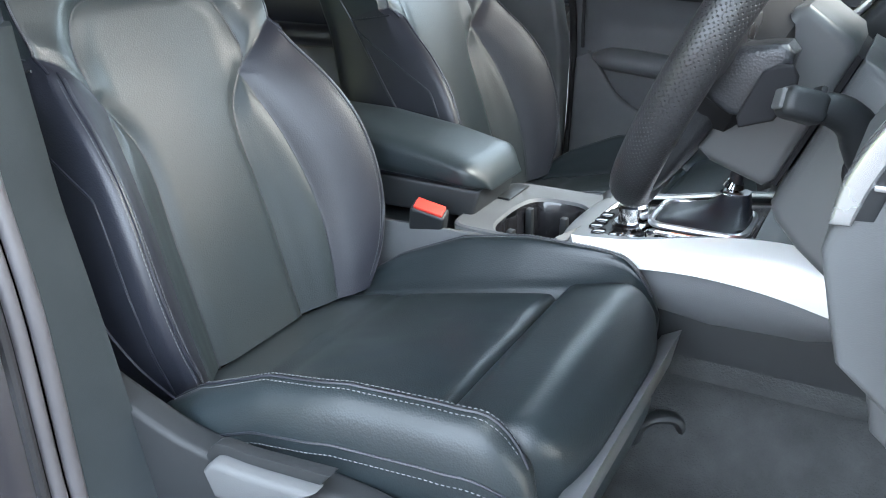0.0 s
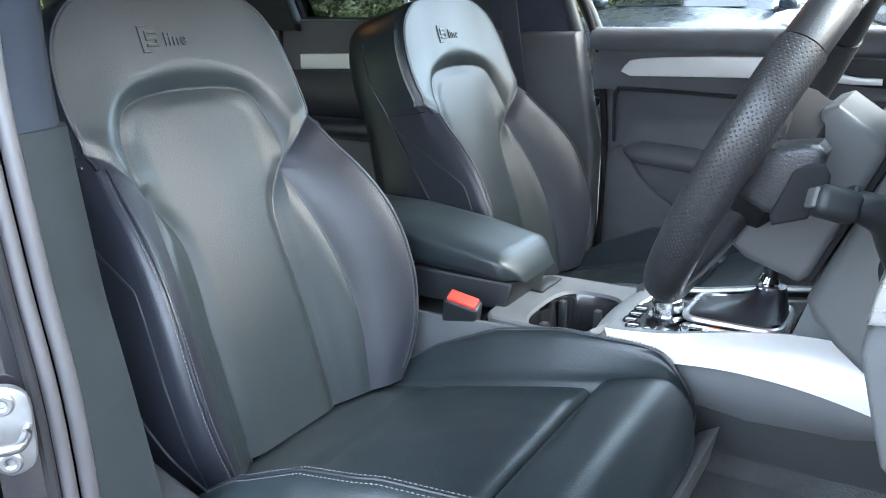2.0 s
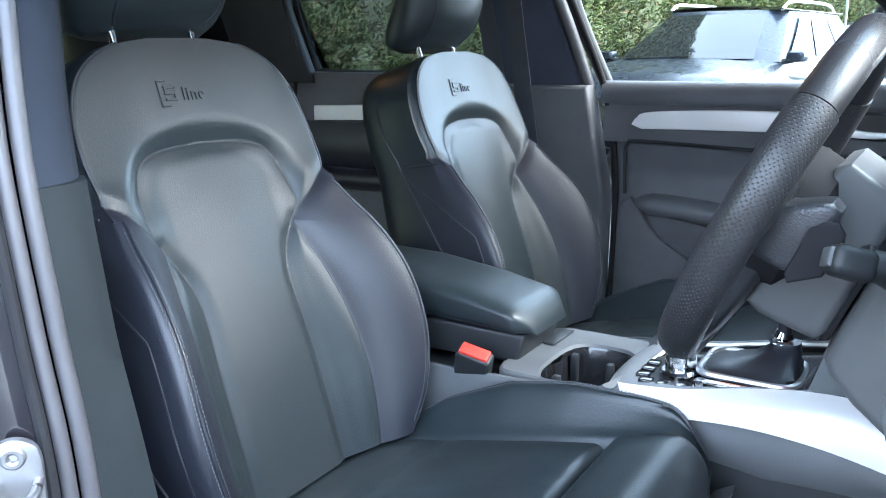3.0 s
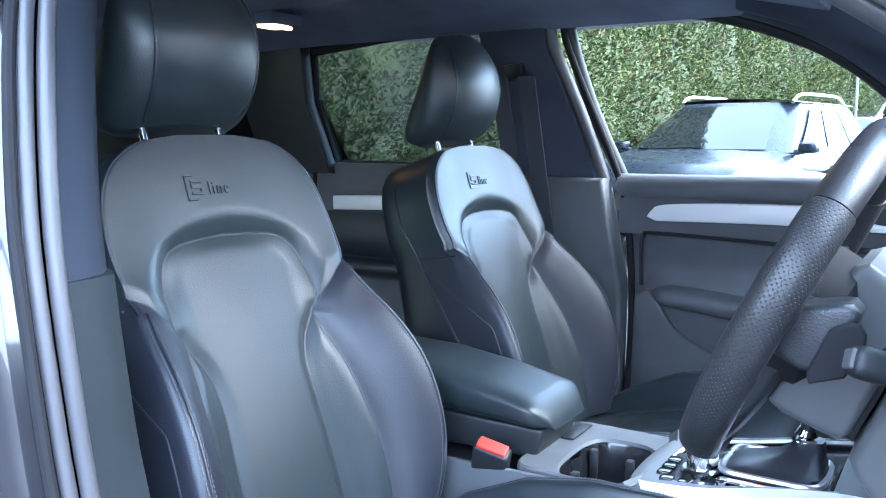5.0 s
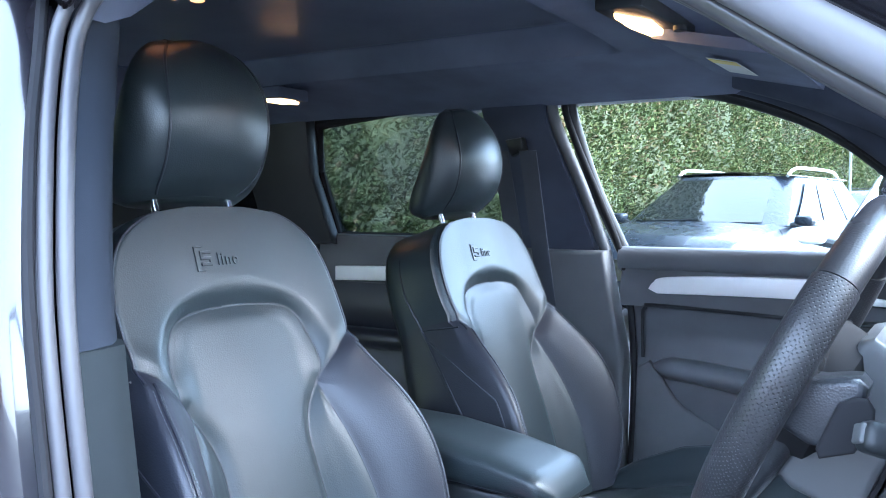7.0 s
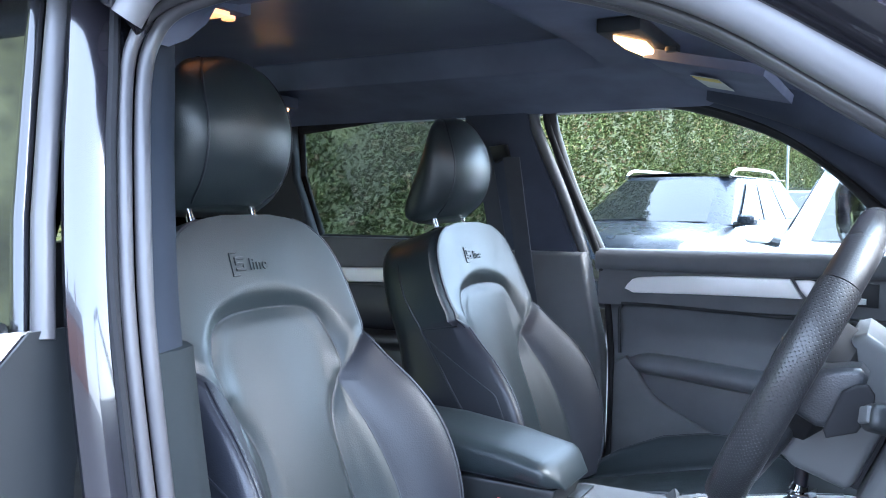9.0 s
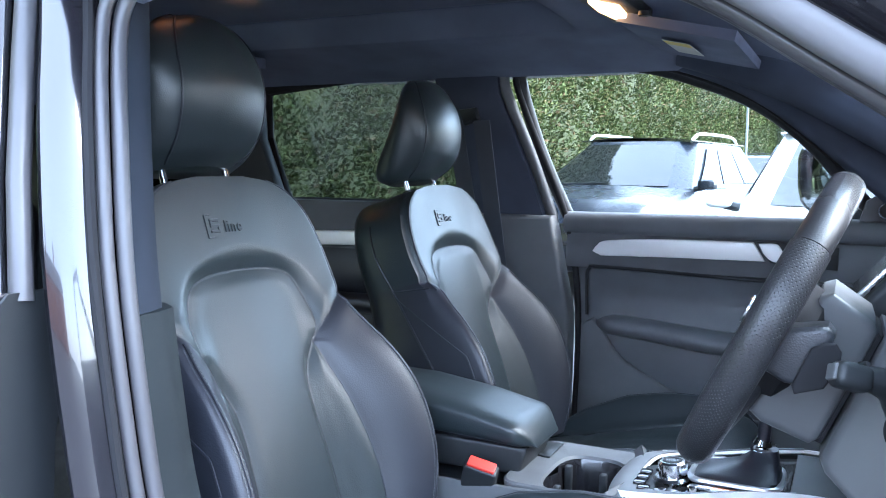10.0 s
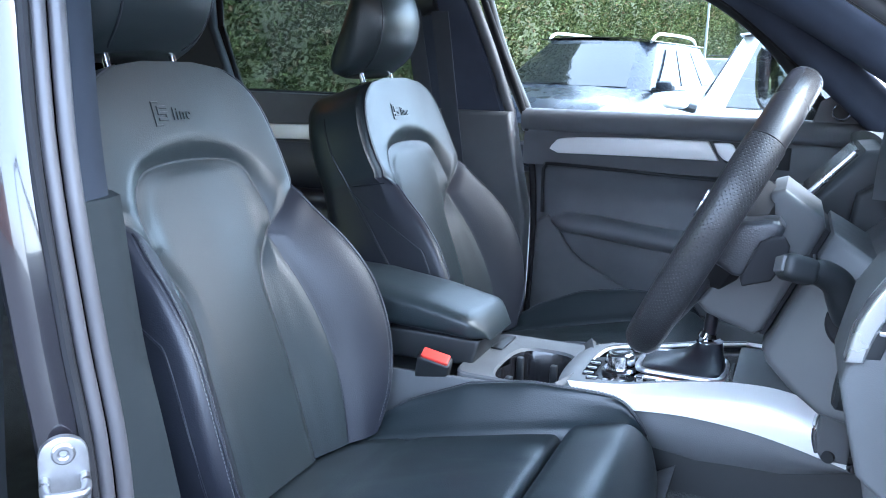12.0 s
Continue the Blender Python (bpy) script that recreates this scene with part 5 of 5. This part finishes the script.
# ---- outside ----
def make_car(name_label, x, y, turn, paint, rails, scale=1.0, glass_mat=None):
    """A parked car, front towards its own +l axis; l runs back from the nose, w across, h up."""
    car = thing("parked_car", name_label, "car", 0, 0, 0, "parked cars")
    m = Matrix.Translation((x, y, 0)) @ Matrix.Rotation(radians(turn), 4, "Z") @ Matrix.Scale(scale, 4)
    def at(l, w, h):
        return m @ Vector((w, l, h))
    st_ = [(0.0, 0.62, 0.42, 0.62), (0.06, 0.76, 0.30, 0.78), (0.25, 0.86, 0.24, 0.90), (0.7, 0.91, 0.22, 0.97), (1.25, 0.93, 0.22, 1.03), (2.0, 0.94, 0.22, 1.04), (3.4, 0.94, 0.22, 1.05), (4.2, 0.90, 0.24, 1.04), (4.55, 0.80, 0.34, 0.98), (4.62, 0.70, 0.45, 0.90)]
    ls = np.linspace(0, 4.62, 40)
    rings = []
    for l in ls:
        w, lo, hi = (lerp(l, [s[0] for s in st_], [s[k] for s in st_]) for k in (1, 2, 3))
        prof_ = [(w * 0.94, lo), (w, lo + 0.2), (w, lo + 0.4), (w * 0.985, hi - 0.10), (w * 0.93, hi - 0.02), (w * 0.80, hi + 0.012), (w * 0.4, hi + 0.035), (0, hi + 0.04)]
        rings.append([at(l, a, b) for a, b in prof_] + [at(l, -a, b) for a, b in prof_[-2::-1]])
    part("body", loft(rings), paint, car, "", 35)
    def house(f):
        l0, l1, hw, h = 1.20 + 0.80 * f, 4.40 - 0.42 * f, 0.85 - 0.22 * f, 1.03 + 0.50 * f - 0.05 * (f == 2)
        return l0, l1, hw, h
    rings = []
    for f in (0, 0.3, 0.6, 0.85, 0.97, 1.0):
        l0, l1, hw, h = house(f)
        rings.append([at(l0, -hw * 0.80, h), at(l0 - 0.08, 0, h), at(l0, hw * 0.80, h), at(l0 + 0.22, hw, h), at((l0 + l1) / 2, hw * 1.02, h), at(l1 - 0.15, hw, h), at(l1, hw * 0.8, h), at(l1, -hw * 0.8, h), at(l1 - 0.15, -hw, h), at((l0 + l1) / 2, -hw * 1.02, h), at(l0 + 0.22, -hw, h)])
    part("cabin", loft(rings), paint, car, "", 30)
    l0, l1, hw, h = house(1)
    part("roof", sheet(lambda u, v: at(l0 + (l1 - l0) * v, (hw + 0.02) * (2 * u - 1), h + 0.012 + 0.035 * (1 - (2 * u - 1) ** 2)), 10, 8, 0.01), GLOSS if rails else paint, car)
    def ws(u, v):
        f = 0.06 + 0.86 * v
        a0, a1, w, z = house(f)
        return at(a0 - 0.09 * (1 - (2 * u - 1) ** 2) - 0.012, (2 * u - 1) * w * 0.80, z)
    part("windscreen", sheet(ws, 12, 8, 0.004), glass_mat or GLASS_SKY, car, "windscreen mirroring hedge and pale sky")
    part("wiper", tube([ws(0.15, -0.02) + Vector((0, 0, 0.01)), ws(0.55, 0.03) + Vector((0, -0.01, 0.01))], 0.008, 6), PLASTIC_D, car)
    for s in (1, -1):
        for l_a, l_b, k_a, k_b in ((0.10, 0.36, 0.20, 0.36), (0.38, 0.64, 0.38, 0.63), (0.66, 0.93, 0.65, 0.86)):
            def sw(u, v):
                f = 0.10 + 0.78 * v
                a0, a1, w, z = house(f)
                q = (l_a + (l_b - l_a) * u) * (1 - v) + (k_a + (k_b - k_a) * u) * v
                ll = a0 + 0.10 + (a1 - a0 - 0.15) * q
                return at(ll, s * (w * 1.018 + 0.012), z)
            part("side_window", sheet(sw, 4, 4, 0.004), GLASS_SKY, car)
        part("mirror_shell", loft([[at(1.46 + d, s * (0.99 + 0.090 * f * math.copysign(abs(math.cos(k)) ** 0.6, math.cos(k))), 1.08 + 0.055 * f * math.copysign(abs(math.sin(k)) ** 0.6, math.sin(k))) for k in (2 * math.pi * i / 20 for i in range(20))] for d, f in ((-0.07, 0.6), (-0.05, 0.9), (0.0, 1.0), (0.04, 1.0))]), paint, car)
        part("mirror_stem", tube([at(1.46, s * 0.86, 1.03), at(1.46, s * 1.0, 1.06)], 0.03, 8), PLASTIC_D, car)
        if rails:
            part("roof_rail", tube(curve([at(l0 + 0.10, s * (hw - 0.03), h), at(l0 + 0.25, s * (hw - 0.02), h + 0.075), at(l0 + 0.55, s * (hw - 0.01), h + 0.095), at(l1 - 0.5, s * (hw - 0.01), h + 0.09), at(l1 - 0.15, s * (hw - 0.03), h + 0.0)], 30), 0.017, 8), SILVER, car, "bright roof rail")
        part("headlamp", loft([[at(0.14 + d + 0.22 * max(0, math.cos(k)), s * (0.66 + 0.15 * f * math.cos(k)), 0.74 + 0.07 * f * math.sin(k)) for k in (2 * math.pi * i / 20 for i in range(20))] for d, f in ((-0.02, 0.8), (0.0, 1.0), (0.1, 1.0))]), CHROME, car)
        for l in (0.88, 3.62):
            c = at(l, s * 0.84, 0.34)
            out = (m.to_3x3() @ Vector((s, 0, 0))).normalized()
            tyre = part("tyre", disc(c + out * 0.10, out, 0.34, 0.21, 0.03, 28, 0.22), RUBBER_D, car)
            part("rim", disc(c + out * 0.085, out, 0.225, 0.05, 0.02, 20), CHROME, tyre)
    part("grille", prism([(-0.42, 0.52), (-0.36, 0.72), (0.36, 0.72), (0.42, 0.52)], "y", -0.02, 0.03, 0.01), GLOSS, car).matrix_world = m
    return car


GLASS_SKY = mat("car_window", (0.010, 0.012, 0.013), 0.03, stain=0.0, smudge=0.0, coat=0.0, spec=0.6)
DARKCAR = mat("dark_blue_paint", (0.012, 0.016, 0.024), 0.28, coat=0.15, spec=0.35)
WHITECAR = mat("white_paint", (0.78, 0.79, 0.80), 0.25, coat=1.0, stain=0.02)
GREYCAR = mat("grey_paint", (0.05, 0.06, 0.075), 0.25, coat=1.0)
make_car("dark estate car with bright roof rails parked by the hedge", -2.62, 7.45, -9, DARKCAR, True, 1.02)
make_car("white car parked beside the others", 0.18, 4.1, 2, WHITECAR, False, 0.97)
make_car("dark hatchback parked further along the hedge", -1.45, 13.6, 4, GREYCAR, False, 1.0)


def leaf_mat():
    m = mat("conifer_leaf", (0.06, 0.09, 0.03), 0.85, spec=0.12, stain=0.4, stain_size=0.9)
    nt = m.node_tree
    geo_ = nt.nodes.new("ShaderNodeNewGeometry")
    ramp = nt.nodes.new("ShaderNodeValToRGB")
    e = ramp.color_ramp.elements
    e[0].position, e[0].color = 0.0, (0.034, 0.048, 0.016, 1)
    e[1].position, e[1].color = 1.0, (0.100, 0.088, 0.042, 1)
    for pos, col in ((0.35, (0.050, 0.068, 0.021, 1)), (0.75, (0.080, 0.094, 0.030, 1)), (0.90, (0.125, 0.118, 0.046, 1)), (0.945, (0.17, 0.11, 0.065, 1))):
        q = e.new(pos)
        q.color = col
    src = nt.nodes["Principled BSDF"].inputs["Base Color"].links[0].from_node
    mix = nt.nodes.new("ShaderNodeMix")
    mix.data_type, mix.blend_type = "RGBA", "MIX"
    nt.links.new(geo_.outputs["Random Per Island"], ramp.inputs[0])
    sc = src.inputs["Scale"].links[0].from_socket
    mul = nt.nodes.new("ShaderNodeVectorMath")
    mul.operation = "SCALE"
    nt.links.new(ramp.outputs[0], mul.inputs[0])
    nt.links.new(sc, mul.inputs["Scale"])
    nt.links.new(mul.outputs[0], nt.nodes["Principled BSDF"].inputs["Base Color"])
    return m
LEAF = leaf_mat()
hedge = thing("hedge", "tall clipped conifer hedge in mixed greens", "hedge", kind="stuff")
def hedge_face(s, z):
    """A place on the hedge's front: s along it, bumpy in and out."""
    n = 0.22 * noise.noise((s * 0.9, z * 0.8, 1.0)) + 0.12 * noise.noise((s * 2.3, z * 2.0, 4.0)) + 0.06 * noise.noise((s * 6, z * 5, 7.0))
    return (-3.65 + n, s) if s < 44 else (-3.65 + (s - 44), 44.4 - n)
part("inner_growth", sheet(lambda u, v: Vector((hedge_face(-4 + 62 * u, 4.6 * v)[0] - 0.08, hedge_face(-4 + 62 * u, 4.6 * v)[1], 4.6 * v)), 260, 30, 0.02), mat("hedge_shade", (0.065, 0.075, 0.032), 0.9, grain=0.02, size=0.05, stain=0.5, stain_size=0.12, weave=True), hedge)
rng = np.random.default_rng(5)
verts, faces = [], []
for k in range(150000):
    s = 1.5 + 50 * rng.random() ** 2.0
    z = rng.uniform(0.7, 4.3)
    fx, fy = hedge_face(s, z)
    out = Vector((1, 0, 0)) if s < 44 else Vector((0, -1, 0))
    c = Vector((fx, fy, z)) + out * rng.uniform(-0.06, 0.10)
    d = (out * rng.uniform(0.3, 1.0) + Vector((rng.normal(0, 0.5), rng.normal(0, 0.6), rng.normal(0.35, 0.5)))).normalized()
    side = d.cross(Vector((rng.normal(), rng.normal(), rng.normal()))).normalized()
    far = 1 + s / 22
    ln, wd = far * rng.uniform(0.028, 0.065), far * rng.uniform(0.007, 0.015)
    nrm = d.cross(side) * wd * 0.5
    b = len(verts)
    verts += [c - d * ln * 0.5, c + side * wd + nrm, c + d * ln * 0.5, c - side * wd + nrm]
    faces += [(b, b + 1, b + 2), (b, b + 2, b + 3)]
me = bpy.data.meshes.new("sprays")
me.from_pydata(verts, [], faces)
me.materials.append(LEAF)
ob = new("sprays", me)
ob.parent = hedge
for k, y in enumerate((13.6, 15.4)):
    post = thing("fence_post", "pale grey concrete post by the hedge", "post", group="fence posts")
    part("shaft", box(-1.55 + 0.7 * k - 0.018, -1.55 + 0.7 * k + 0.018, y - 0.018, y + 0.018, 0, 2.6, 0.012), mat("pale_concrete", (0.22, 0.23, 0.22), 0.8), post)

# houses across the road, seen in the paint and glass
BRICK = mat("red_brick", (0.20, 0.09, 0.06), 0.85, stain=0.35, stain_size=0.5, grain=0.01, size=0.08)
SLATE = mat("slate", (0.06, 0.065, 0.075), 0.6, stain=0.3, stain_size=0.4)
for k in range(5):
    house_ = thing("terraced_house", "red brick terraced house with slate roof and chimney", "house", group="terraced houses")
    x0 = -30 + 9 * k
    part("wall", box(x0, x0 + 8.9, -42, -34, 0, 5.2, 0.02), BRICK, house_)
    part("roof", prism([(-42.3, 5.15), (-38, 7.6), (-33.7, 5.15)], "x", x0 - 0.05, x0 + 8.95, 0.02), SLATE, house_)
    part("chimney", box(x0 + 0.4, x0 + 1.4, -38.8, -37.4, 6.8, 9.3, 0.03), BRICK, house_)
    part("chimney_pot", tube([(x0 + 0.9, -38, 9.3), (x0 + 0.9, -38, 9.9)], 0.16, 10), BRICK, house_)
open_door = thing("door_4", "open driver's door standing beside the car", "car door", kind="structure")
part("panel", prism([(0.0, 0.42), (0.0, 1.08), (1.05, 1.06), (1.08, 0.5), (0.95, 0.40)], "y", -0.07, 0.07, 0.02, 3), PLASTIC, open_door).matrix_world = pose(0.46, 0.36, 0, 0, 0, -76)
part("door_frame", tube([(0.05, 0, 1.08), (0.55, 0, 1.42), (0.95, 0, 1.44), (1.03, 0, 1.06)], 0.025, 8), PAINT, open_door).matrix_world = pose(0.46, 0.36, 0, 0, 0, -76)
